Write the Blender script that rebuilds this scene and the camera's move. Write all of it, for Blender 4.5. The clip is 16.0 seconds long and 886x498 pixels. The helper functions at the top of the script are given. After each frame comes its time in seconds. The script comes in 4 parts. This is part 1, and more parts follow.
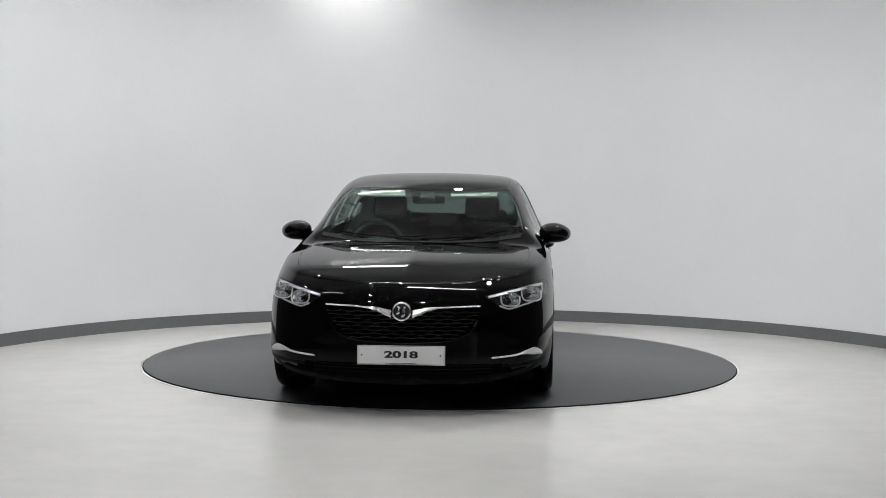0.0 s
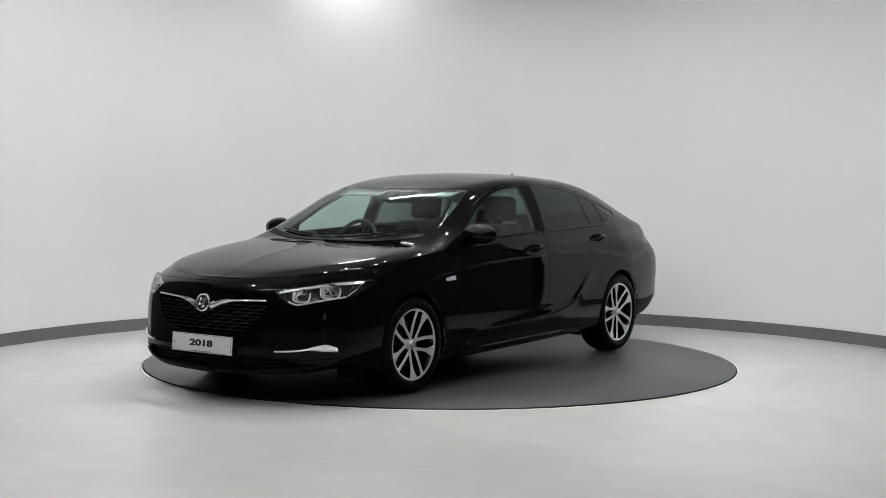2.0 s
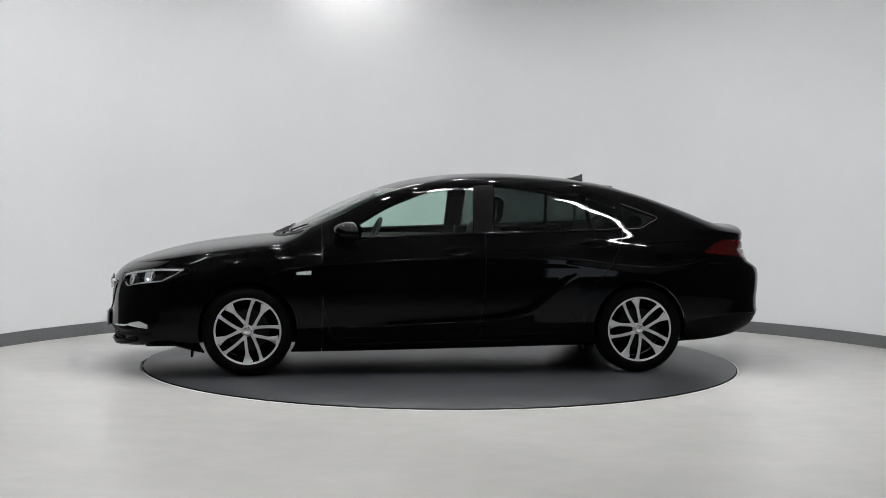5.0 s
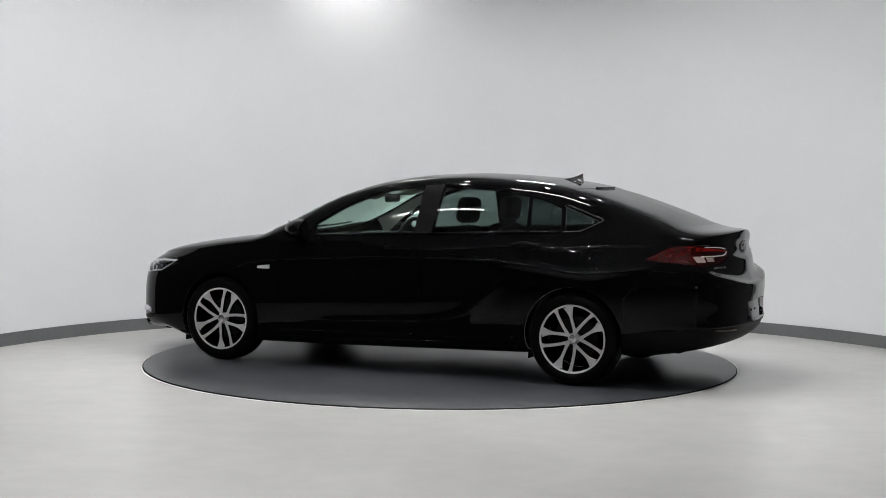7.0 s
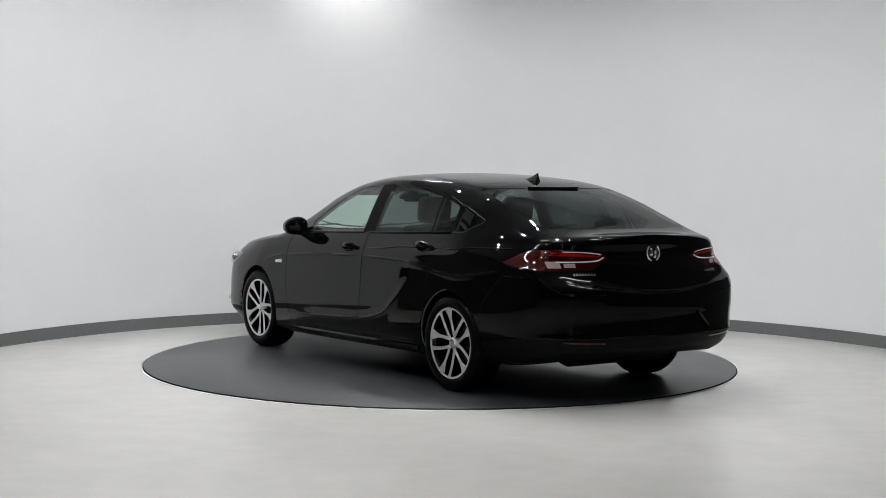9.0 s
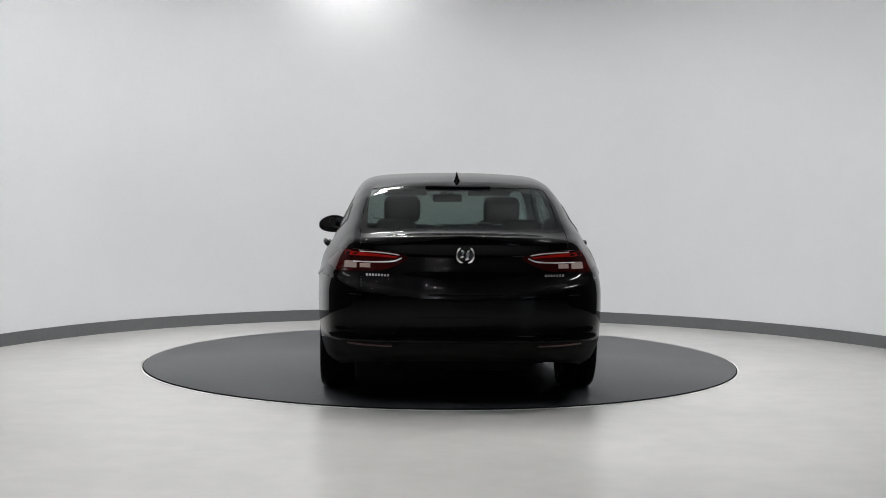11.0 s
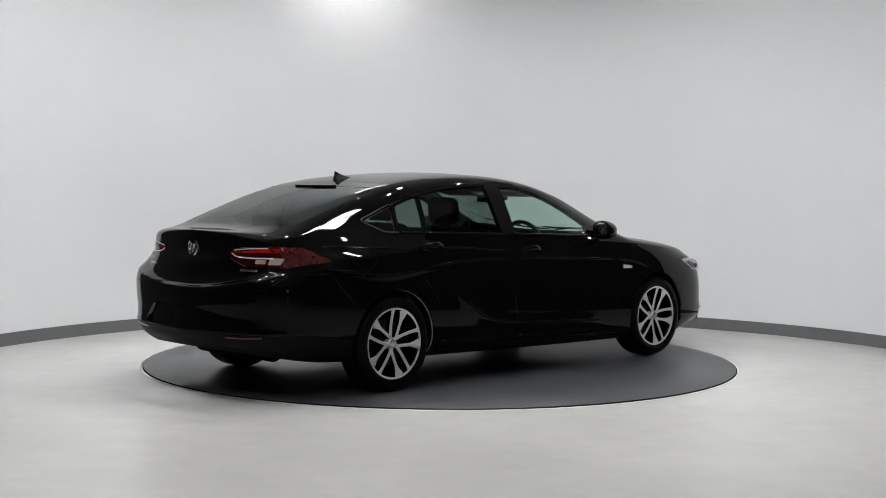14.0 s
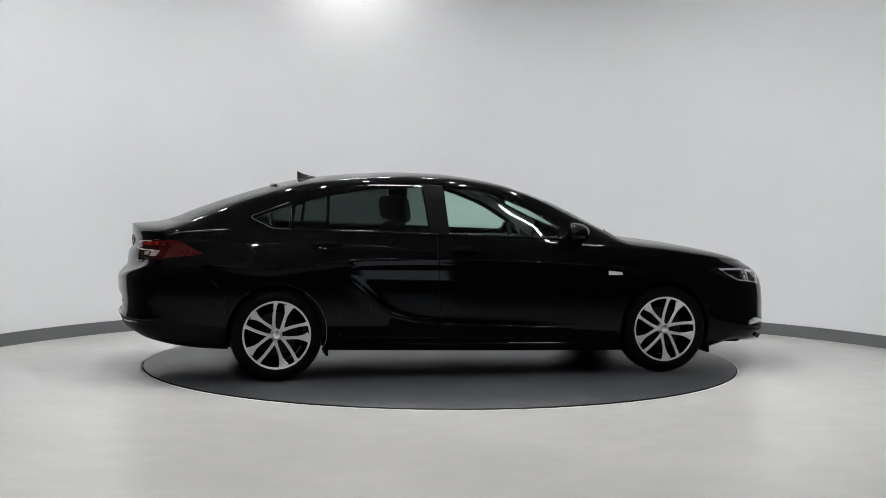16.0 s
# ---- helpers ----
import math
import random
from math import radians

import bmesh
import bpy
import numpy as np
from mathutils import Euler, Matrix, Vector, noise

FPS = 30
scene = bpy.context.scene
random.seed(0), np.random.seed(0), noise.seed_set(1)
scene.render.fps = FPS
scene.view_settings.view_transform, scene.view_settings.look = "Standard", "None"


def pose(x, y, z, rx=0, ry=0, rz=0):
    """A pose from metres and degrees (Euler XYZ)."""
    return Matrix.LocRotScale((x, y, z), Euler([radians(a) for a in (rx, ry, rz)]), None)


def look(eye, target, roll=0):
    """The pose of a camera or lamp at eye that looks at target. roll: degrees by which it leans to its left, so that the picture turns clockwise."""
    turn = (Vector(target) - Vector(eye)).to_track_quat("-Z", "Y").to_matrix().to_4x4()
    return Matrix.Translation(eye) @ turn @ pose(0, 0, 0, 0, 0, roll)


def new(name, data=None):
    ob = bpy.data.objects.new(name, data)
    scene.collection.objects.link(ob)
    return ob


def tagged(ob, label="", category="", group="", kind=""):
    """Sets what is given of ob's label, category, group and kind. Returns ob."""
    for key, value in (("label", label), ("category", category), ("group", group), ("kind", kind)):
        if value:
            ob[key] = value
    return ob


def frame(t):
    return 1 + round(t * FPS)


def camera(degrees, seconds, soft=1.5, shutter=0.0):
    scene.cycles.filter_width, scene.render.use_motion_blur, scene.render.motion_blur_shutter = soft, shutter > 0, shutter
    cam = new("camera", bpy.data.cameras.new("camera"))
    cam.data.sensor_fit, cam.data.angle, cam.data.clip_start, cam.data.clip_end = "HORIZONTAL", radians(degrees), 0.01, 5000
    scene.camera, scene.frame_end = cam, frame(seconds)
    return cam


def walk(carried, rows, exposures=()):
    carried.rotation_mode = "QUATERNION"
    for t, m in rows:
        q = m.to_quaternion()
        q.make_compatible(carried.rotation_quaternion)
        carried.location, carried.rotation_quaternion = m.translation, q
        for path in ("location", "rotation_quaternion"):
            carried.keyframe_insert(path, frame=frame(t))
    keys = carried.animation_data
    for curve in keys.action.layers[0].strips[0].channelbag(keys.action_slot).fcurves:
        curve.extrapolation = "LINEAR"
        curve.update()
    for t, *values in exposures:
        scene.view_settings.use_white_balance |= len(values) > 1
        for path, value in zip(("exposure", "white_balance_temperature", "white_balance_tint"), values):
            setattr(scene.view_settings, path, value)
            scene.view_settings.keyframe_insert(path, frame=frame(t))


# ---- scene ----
cam = camera(36.13, 16.0, soft=0.55)
EYE = (0.0, -10.511, 1.412)
AIM = (0.0153, -0.511, 0.8848)
walk(cam, [(0.0, look(EYE, AIM, 0.483)), (16.0, look(EYE, AIM, 0.483))])

# ---- light ----
scene.view_settings.exposure = 0.0
world = bpy.data.worlds.new("world")
world.use_nodes = True
world.node_tree.nodes["Background"].inputs[0].default_value = (0.5, 0.5, 0.52, 1)
world.node_tree.nodes["Background"].inputs[1].default_value = 0.02
scene.world = world


CEIL = 3.9
STRIPS = [(-2.35, -2.15, 1.45, -14, 0.012), (0.2, -1.2, 1.2, -18, 0.026), (2.33, -2.17, 1.1, -14, 0.042)]
WASHER = (-0.8, 2.60, 0.7, 0, 0.038)
SPOTS = [(-1.75, 0.75), (-0.5, 0.25), (0.65, 0.25), (1.75, 0.75), (-0.9, -0.6), (1.0, -0.6), (-1.9, -5.4), (-0.2, -5.6), (-0.6, -6.4), (-2.8, -0.6), (-1.2, -2.9)]


# ---- materials ----
def mat(name, colour, rough=0.5, metal=0.0, grain=0.0, scale=40.0, bump=0.0, stain=0.0, stain_scale=1.5,
        coat=0.0, ior=1.5, emit=0.0, rough_var=0.0, alpha=1.0):
    m = bpy.data.materials.new(name)
    m.use_nodes = True
    nt = m.node_tree
    b = nt.nodes["Principled BSDF"]
    b.inputs["Base Color"].default_value = (*colour, 1)
    b.inputs["Roughness"].default_value = rough
    b.inputs["Metallic"].default_value = metal
    b.inputs["IOR"].default_value = ior
    b.inputs["Coat Weight"].default_value = coat
    b.inputs["Coat Roughness"].default_value = 0.02
    if emit:
        b.inputs["Emission Color"].default_value = (*colour, 1)
        b.inputs["Emission Strength"].default_value = emit
    co = nt.nodes.new("ShaderNodeTexCoord")
    if grain or bump or rough_var:
        n = nt.nodes.new("ShaderNodeTexNoise")
        n.inputs["Scale"].default_value = scale
        n.inputs["Detail"].default_value = 6
        nt.links.new(co.outputs["Object"], n.inputs["Vector"])
    if grain or stain:
        sock = None
        for amount, sc in ((grain, scale), (stain, stain_scale)):
            if not amount:
                continue
            n2 = nt.nodes.new("ShaderNodeTexNoise")
            n2.inputs["Scale"].default_value = sc
            n2.inputs["Detail"].default_value = 3
            nt.links.new(co.outputs["Object"], n2.inputs["Vector"])
            r = nt.nodes.new("ShaderNodeMapRange")
            r.interpolation_type = "SMOOTHSTEP"
            r.inputs["From Min"].default_value, r.inputs["From Max"].default_value = 0.2, 0.8
            r.inputs["To Min"].default_value, r.inputs["To Max"].default_value = 1 - amount, 1 + amount
            nt.links.new(n2.outputs["Fac"], r.inputs["Value"])
            mx = nt.nodes.new("ShaderNodeVectorMath")
            mx.operation = "MULTIPLY"
            if sock is None:
                mx.inputs[0].default_value = colour
            else:
                nt.links.new(sock, mx.inputs[0])
            nt.links.new(r.outputs["Result"], mx.inputs[1])
            sock = mx.outputs[0]
        nt.links.new(sock, b.inputs["Base Color"])
    if rough_var:
        n3 = nt.nodes.new("ShaderNodeTexNoise")
        n3.inputs["Scale"].default_value = stain_scale * 2.3
        n3.inputs["Detail"].default_value = 2
        nt.links.new(co.outputs["Object"], n3.inputs["Vector"])
        r3 = nt.nodes.new("ShaderNodeMapRange")
        r3.interpolation_type = "SMOOTHSTEP"
        r3.inputs["From Min"].default_value, r3.inputs["From Max"].default_value = 0.0, 1.0
        r3.inputs["To Min"].default_value, r3.inputs["To Max"].default_value = max(rough - rough_var, 0.01), rough + rough_var
        nt.links.new(n3.outputs["Fac"], r3.inputs["Value"])
        nt.links.new(r3.outputs["Result"], b.inputs["Roughness"])
    if bump:
        bp = nt.nodes.new("ShaderNodeBump")
        bp.inputs["Strength"].default_value = bump
        bp.inputs["Distance"].default_value = 0.002
        nt.links.new(n.outputs["Fac"], bp.inputs["Height"])
        nt.links.new(bp.outputs["Normal"], b.inputs["Normal"])
    return m


def glass(name, tint, gloss=0.05, edge=0.92):
    """A thin pane: tinted light straight through, and the surface's own gloss."""
    m = bpy.data.materials.new(name)
    m.use_nodes = True
    nt = m.node_tree
    nt.nodes.remove(nt.nodes["Principled BSDF"])
    out = nt.nodes["Material Output"]
    t = nt.nodes.new("ShaderNodeBsdfTransparent")
    t.inputs["Color"].default_value = (*tint, 1)
    g = nt.nodes.new("ShaderNodeBsdfGlossy")
    g.inputs["Roughness"].default_value = 0.01
    f = nt.nodes.new("ShaderNodeLayerWeight")
    f.inputs["Blend"].default_value = 0.5
    pw = nt.nodes.new("ShaderNodeMath")
    pw.operation = "POWER"
    pw.inputs[1].default_value = 4.5
    nt.links.new(f.outputs["Facing"], pw.inputs[0])
    ma = nt.nodes.new("ShaderNodeMath")
    ma.operation = "MULTIPLY_ADD"
    ma.inputs[1].default_value, ma.inputs[2].default_value = edge, gloss
    nt.links.new(pw.outputs[0], ma.inputs[0])
    mx = nt.nodes.new("ShaderNodeMixShader")
    nt.links.new(ma.outputs[0], mx.inputs[0])
    nt.links.new(t.outputs[0], mx.inputs[1])
    nt.links.new(g.outputs[0], mx.inputs[2])
    nt.links.new(mx.outputs[0], out.inputs["Surface"])
    return m


def lacquer(name, colour, straight=0.014, edge=0.85, power=4.2):
    """Deep black lacquer: hardly any gloss seen straight on, much of it at a slant."""
    m = bpy.data.materials.new(name)
    m.use_nodes = True
    nt = m.node_tree
    nt.nodes.remove(nt.nodes["Principled BSDF"])
    d = nt.nodes.new("ShaderNodeBsdfDiffuse")
    d.inputs["Color"].default_value = (*colour, 1)
    g = nt.nodes.new("ShaderNodeBsdfGlossy")
    co = nt.nodes.new("ShaderNodeTexCoord")
    n = nt.nodes.new("ShaderNodeTexNoise")
    n.inputs["Scale"].default_value, n.inputs["Detail"].default_value = 7.0, 4
    nt.links.new(co.outputs["Object"], n.inputs["Vector"])
    r = nt.nodes.new("ShaderNodeMapRange")
    r.inputs["To Min"].default_value, r.inputs["To Max"].default_value = 0.015, 0.05
    nt.links.new(n.outputs["Fac"], r.inputs["Value"])
    nt.links.new(r.outputs["Result"], g.inputs["Roughness"])
    f = nt.nodes.new("ShaderNodeLayerWeight")
    f.inputs["Blend"].default_value = 0.5
    pw = nt.nodes.new("ShaderNodeMath")
    pw.operation = "POWER"
    pw.inputs[1].default_value = power
    nt.links.new(f.outputs["Facing"], pw.inputs[0])
    ma = nt.nodes.new("ShaderNodeMath")
    ma.operation = "MULTIPLY_ADD"
    ma.inputs[1].default_value, ma.inputs[2].default_value = edge, straight
    nt.links.new(pw.outputs[0], ma.inputs[0])
    mx = nt.nodes.new("ShaderNodeMixShader")
    nt.links.new(ma.outputs[0], mx.inputs[0])
    nt.links.new(d.outputs[0], mx.inputs[1])
    nt.links.new(g.outputs[0], mx.inputs[2])
    nt.links.new(mx.outputs[0], nt.nodes["Material Output"].inputs["Surface"])
    return m


M_WALL = mat("white_wall_paint", (0.79, 0.80, 0.815), 0.45, grain=0.012, scale=60, stain=0.025, stain_scale=0.7, bump=0.15)
M_CEIL = mat("ceiling_paint", (0.55, 0.55, 0.56), 0.8, grain=0.03, scale=30)
M_DARKWALL = mat("dark_wall_paint", (0.05, 0.05, 0.055), 0.7, grain=0.05, scale=30)
M_BASE = mat("grey_baseboard", (0.135, 0.14, 0.143), 0.5, grain=0.05, scale=30, stain=0.06)
M_FLOOR = mat("polished_screed", (0.625, 0.618, 0.600), 0.27, grain=0.03, scale=5, stain=0.06, stain_scale=0.7)
M_TABLE = mat("turntable_paint", (0.043, 0.046, 0.051), 0.34, ior=1.42, grain=0.12, scale=16, stain=0.14, stain_scale=1.3)
M_STEEL = mat("brushed_steel", (0.03, 0.03, 0.03), 0.5, 1.0, grain=0.05, scale=60)
M_PAINT = lacquer("black_car_paint", (0.0016, 0.0016, 0.0018))
M_GLOSSBLACK = mat("gloss_black_trim", (0.008, 0.008, 0.008), 0.12, grain=0.1, scale=50)
M_PLASTIC = mat("black_plastic", (0.005, 0.005, 0.005), 0.42, ior=1.13, grain=0.15, scale=200, bump=0.25)
M_DARK = mat("underbody_black", (0.004, 0.004, 0.004), 0.8, ior=1.15, grain=0.2, scale=30)
M_RUBBER = mat("tyre_rubber", (0.003, 0.003, 0.003), 0.38, ior=1.16, grain=0.2, scale=90, bump=0.2)
M_CHROME = mat("chrome", (0.86, 0.86, 0.87), 0.24, 1.0, grain=0.03, scale=20)
M_ALLOY = mat("machined_alloy", (0.74, 0.74, 0.75), 0.42, 0.6, grain=0.05, scale=80)
M_ALLOYDARK = mat("dark_alloy_barrel", (0.003, 0.003, 0.003), 0.2, 0.0, grain=0.1, scale=50)
M_CLOTH = mat("dark_seat_cloth", (0.007, 0.007, 0.0075), 0.9, grain=0.25, scale=150, bump=0.5)
M_TRIM = mat("dark_cabin_plastic", (0.014, 0.014, 0.015), 0.6, grain=0.1, scale=120, bump=0.3)
M_LINER = mat("pale_headliner", (0.42, 0.42, 0.40), 0.95, grain=0.05, scale=200)
M_WHITE = mat("plate_white", (0.80, 0.80, 0.80), 0.35, grain=0.015, scale=20)
M_BLACKINK = mat("black_ink", (0.01, 0.01, 0.01), 0.5, grain=0.05, scale=50)
M_RED = mat("red_lens", (0.24, 0.006, 0.004), 0.06, grain=0.15, scale=60, ior=1.3)
M_CORNER = mat("wine_red_lens", (0.034, 0.002, 0.0018), 0.05, grain=0.35, scale=45, ior=1.5)
M_REDDARK = mat("dark_red_lens", (0.022, 0.0016, 0.0015), 0.05, grain=0.15, scale=60, ior=1.33)
M_LENS = mat("silver_lamp_bowl", (0.90, 0.90, 0.91), 0.16, 0.92, grain=0.05, scale=60)
M_BADGE = mat("badge_ground", (0.05, 0.05, 0.055), 0.25, 0.5, grain=0.1, scale=60)
M_LAMPHOUSE = mat("lamp_housing", (0.02, 0.02, 0.022), 0.2, 0.2, grain=0.1, scale=60)
M_SLAT = mat("satin_black_slat", (0.012, 0.012, 0.012), 0.3, grain=0.2, scale=60)
M_PILLAR = mat("dark_pillar_film", (0.004, 0.004, 0.004), 0.5, ior=1.12, grain=0.1, scale=90)
M_GUIDE = mat("silver_light_guide", (0.82, 0.82, 0.83), 0.3, 0.35, grain=0.03, scale=60)
M_SATIN = mat("satin_grey_trim", (0.03, 0.03, 0.03), 0.5, 0.0, grain=0.05, scale=60)
M_MIRROR = mat("mirror_silver", (0.85, 0.87, 0.87), 0.02, 1.0, grain=0.01, scale=10)
M_PALELENS = mat("pale_lens", (0.34, 0.27, 0.25), 0.10, grain=0.1, scale=80, ior=1.33)
M_PALERING = mat("pale_metal_ring", (0.75, 0.75, 0.74), 0.4, 0.2, grain=0.05, scale=30)
M_GLASS = glass("green_tinted_glass", (0.71, 0.85, 0.79))
M_PRIVACY = glass("dark_tinted_glass", (0.175, 0.215, 0.205), 0.035, 0.7)
M_CLEAR = glass("clear_lens", (0.93, 0.94, 0.95))
M_LED = mat("led_diffuser", (0.985, 0.985, 0.985), 0.5, emit=150.0)
M_SPOT = mat("downlight_diffuser", (0.985, 0.985, 0.985), 0.5, emit=1450.0)
M_DAY = mat("daylit_pane", (0.75, 0.86, 1.0), 0.3, emit=1.6)
M_HOT = mat("spot_diffuser", (1.0, 0.99, 0.98), 0.5, emit=53.0)


# ---- mesh helpers ----
def finish(name, bm, material, smooth=True, angle=40):
    me = bpy.data.meshes.new(name)
    bm.normal_update()
    if smooth:
        for f in bm.faces:
            f.smooth = True
        for e in bm.edges:
            if len(e.link_faces) == 2 and e.calc_face_angle(0) > radians(angle):
                e.smooth = False
    bm.to_mesh(me)
    bm.free()
    for m in material if isinstance(material, (list, tuple)) else [material]:
        me.materials.append(m)
    return me


def part(name, bm, material, parent, label="", smooth=True, angle=40):
    """Links a bmesh as one mesh object under a thing or under a part."""
    ob = new(name, finish(name, bm, material, smooth, angle))
    ob.parent = parent
    return tagged(ob, label)


def thing(name, label, category, bm=None, material=None, group="", kind="", smooth=True):
    ob = new(name, finish(name, bm, material, smooth) if bm else None)
    return tagged(ob, label, category, group, kind)


def box(bm, x0, x1, y0, y1, z0, z1, bevel=0.0, seg=2, m=None):
    made = bmesh.ops.create_cube(bm, size=1.0)["verts"]
    for v in made:
        v.co = Vector((x0 + (v.co.x + 0.5) * (x1 - x0), y0 + (v.co.y + 0.5) * (y1 - y0), z0 + (v.co.z + 0.5) * (z1 - z0)))
    if bevel:
        edges = list({e for v in made for e in v.link_edges})
        got = bmesh.ops.bevel(bm, geom=edges, offset=bevel, segments=seg, affect="EDGES", profile=0.5)
        made = list({v for f in got["faces"] for v in f.verts} | {v for v in made if v.is_valid})
    if m is not None:
        for v in made:
            v.co = m @ v.co
    return made


def lathe(bm, prof, n=48, axis="y", m=None, closed=False):
    """Turns a list of (radius, along) round an axis."""
    rings = []
    for i in range(n):
        a = 2 * math.pi * i / n
        c, s = math.cos(a), math.sin(a)
        row = []
        for r, h in prof:
            p = Vector((r * c, h, r * s)) if axis == "y" else Vector((r * c, r * s, h))
            row.append(bm.verts.new(m @ p if m is not None else p))
        rings.append(row)
    k = len(prof)
    for i in range(n):
        a, b = rings[i], rings[(i + 1) % n]
        for j in range(k if closed else k - 1):
            q = (a[j], b[j], b[(j + 1) % k], a[(j + 1) % k])
            bm.faces.new(q)
    return rings


def tube(bm, pts, radius, n=10, closed=False, flat=1.0):
    """A round bar along points."""
    pts = [Vector(p) for p in pts]
    rings = []
    k = len(pts)
    for i, p in enumerate(pts):
        d = (pts[(i + 1) % k] - pts[i - 1]) if closed or 0 < i < k - 1 else (pts[min(i + 1, k - 1)] - pts[max(i - 1, 0)])
        d.normalize()
        a = d.cross(Vector((0, 0, 1)))
        if a.length < 1e-3:
            a = d.cross(Vector((0, 1, 0)))
        a.normalize()
        b = d.cross(a)
        r = radius[i] if isinstance(radius, (list, tuple)) else radius
        rings.append([bm.verts.new(p + r * (math.cos(2 * math.pi * j / n) * a + flat * math.sin(2 * math.pi * j / n) * b)) for j in range(n)])
    for i in range(k if closed else k - 1):
        for j in range(n):
            bm.faces.new((rings[i][j], rings[i][(j + 1) % n], rings[(i + 1) % k][(j + 1) % n], rings[(i + 1) % k][j]))
    if not closed:
        bm.faces.new(rings[0][::-1])
        bm.faces.new(rings[-1])


def curve(xs, ys):
    """A smooth curve through a few knots, with no overshoot."""
    xs, ys = np.array(xs, float), np.array(ys, float)
    if xs[0] > xs[-1]:
        xs, ys = xs[::-1], ys[::-1]
    h, d = np.diff(xs), np.diff(ys) / np.diff(xs)
    m = np.zeros(len(xs))
    m[0], m[-1] = d[0], d[-1]
    for i in range(1, len(xs) - 1):
        if d[i - 1] * d[i] > 0:
            w1, w2 = 2 * h[i] + h[i - 1], h[i] + 2 * h[i - 1]
            m[i] = (w1 + w2) / (w1 / d[i - 1] + w2 / d[i])

    def f(x):
        x = min(max(x, xs[0]), xs[-1])
        i = min(int(np.searchsorted(xs, x, side="right")) - 1, len(xs) - 2)
        t = (x - xs[i]) / h[i]
        return float((2 * t**3 - 3 * t**2 + 1) * ys[i] + (t**3 - 2 * t**2 + t) * h[i] * m[i]
                     + (-2 * t**3 + 3 * t**2) * ys[i + 1] + (t**3 - t**2) * h[i] * m[i + 1])
    return f


# ---- the studio ----
FLOOR = -0.012
ARC_X, ARC_Y, ARC_R = 0.18, -1.0, 4.13


def wall_line():
    """The plan of the white wall: a round back that ends beside the turntable."""
    pts = []
    for i in range(49):
        a = radians(27.5 + 131.5 * i / 48)
        pts.append((ARC_X + ARC_R * math.cos(a), ARC_Y + ARC_R * math.sin(a)))
    return pts


def ribbon(line, z0, z1, depth):
    """An upright band along a plan line, with depth outwards."""
    bm = bmesh.new()
    rows = []
    for i, p in enumerate(line):
        a, b = Vector(line[max(i - 1, 0)]), Vector(line[min(i + 1, len(line) - 1)])
        d = (b - a).normalized()
        n = Vector((d.y, -d.x)) * depth
        q = Vector(p)
        rows.append([bm.verts.new((q.x, q.y, z0)), bm.verts.new((q.x, q.y, z1)), bm.verts.new((q.x + n.x, q.y + n.y, z1)), bm.verts.new((q.x + n.x, q.y + n.y, z0))])
    for a, b in zip(rows, rows[1:]):
        for j in range(4):
            bm.faces.new((a[j], a[(j + 1) % 4], b[(j + 1) % 4], b[j]))
    bm.faces.new(rows[0]), bm.faces.new(rows[-1][::-1])
    bmesh.ops.recalc_face_normals(bm, faces=bm.faces)
    return bm


def build_studio():
    line = wall_line()
    thing("wall_back", "smooth white painted curved studio wall", "wall", ribbon(line, FLOOR, CEIL, 0.15), M_WALL, kind="structure")
    thing("baseboard", "matt grey skirting along the curved white wall", "baseboard",
          ribbon(line, FLOOR, 0.095, -0.012), M_BASE, kind="structure")
    bm = bmesh.new()
    box(bm, -9, 9, -15.2, 5, -0.2, FLOOR)
    thing("floor", "pale grey polished screed floor with faint stains", "floor", bm, M_FLOOR, kind="structure", smooth=False)
    bm = bmesh.new()
    box(bm, -9, 9, -15.2, 5, CEIL, CEIL + 0.2)
    thing("ceiling", "plain white painted ceiling", "ceiling", bm, M_CEIL, kind="structure", smooth=False)
    bm = bmesh.new()
    box(bm, -9, 9, -15.3, -15.2, FLOOR, CEIL)
    thing("wall_south", "dark painted wall behind the camera", "wall", bm, M_DARKWALL, kind="structure", smooth=False)
    # Unseen returns, added dark so that the car's flanks reflect little.
    ends = (line[0], line[-1])
    for (x, y), far, nm in ((ends[0], 9.0, "wall_screen_east"), (ends[1], -9.0, "wall_screen_west")):
        s = 1 if far > 0 else -1
        thing(nm, "unseen dark return wall added beside the white cove", "wall", ribbon([(x + 0.16 * s, y - 0.02), (x + 1.2 * s, -6.0), (far, -6.05)], FLOOR, CEIL, 0.12 * -s), M_DARKWALL, kind="structure")
    for x, nm in ((-9, "wall_west"), (9, "wall_east")):
        bm = bmesh.new()
        box(bm, x - 0.05, x + 0.05, -15.2, -5.9, FLOOR, CEIL)
        thing(nm, "dark painted side wall", "wall", bm, M_DARKWALL, kind="structure", smooth=False)


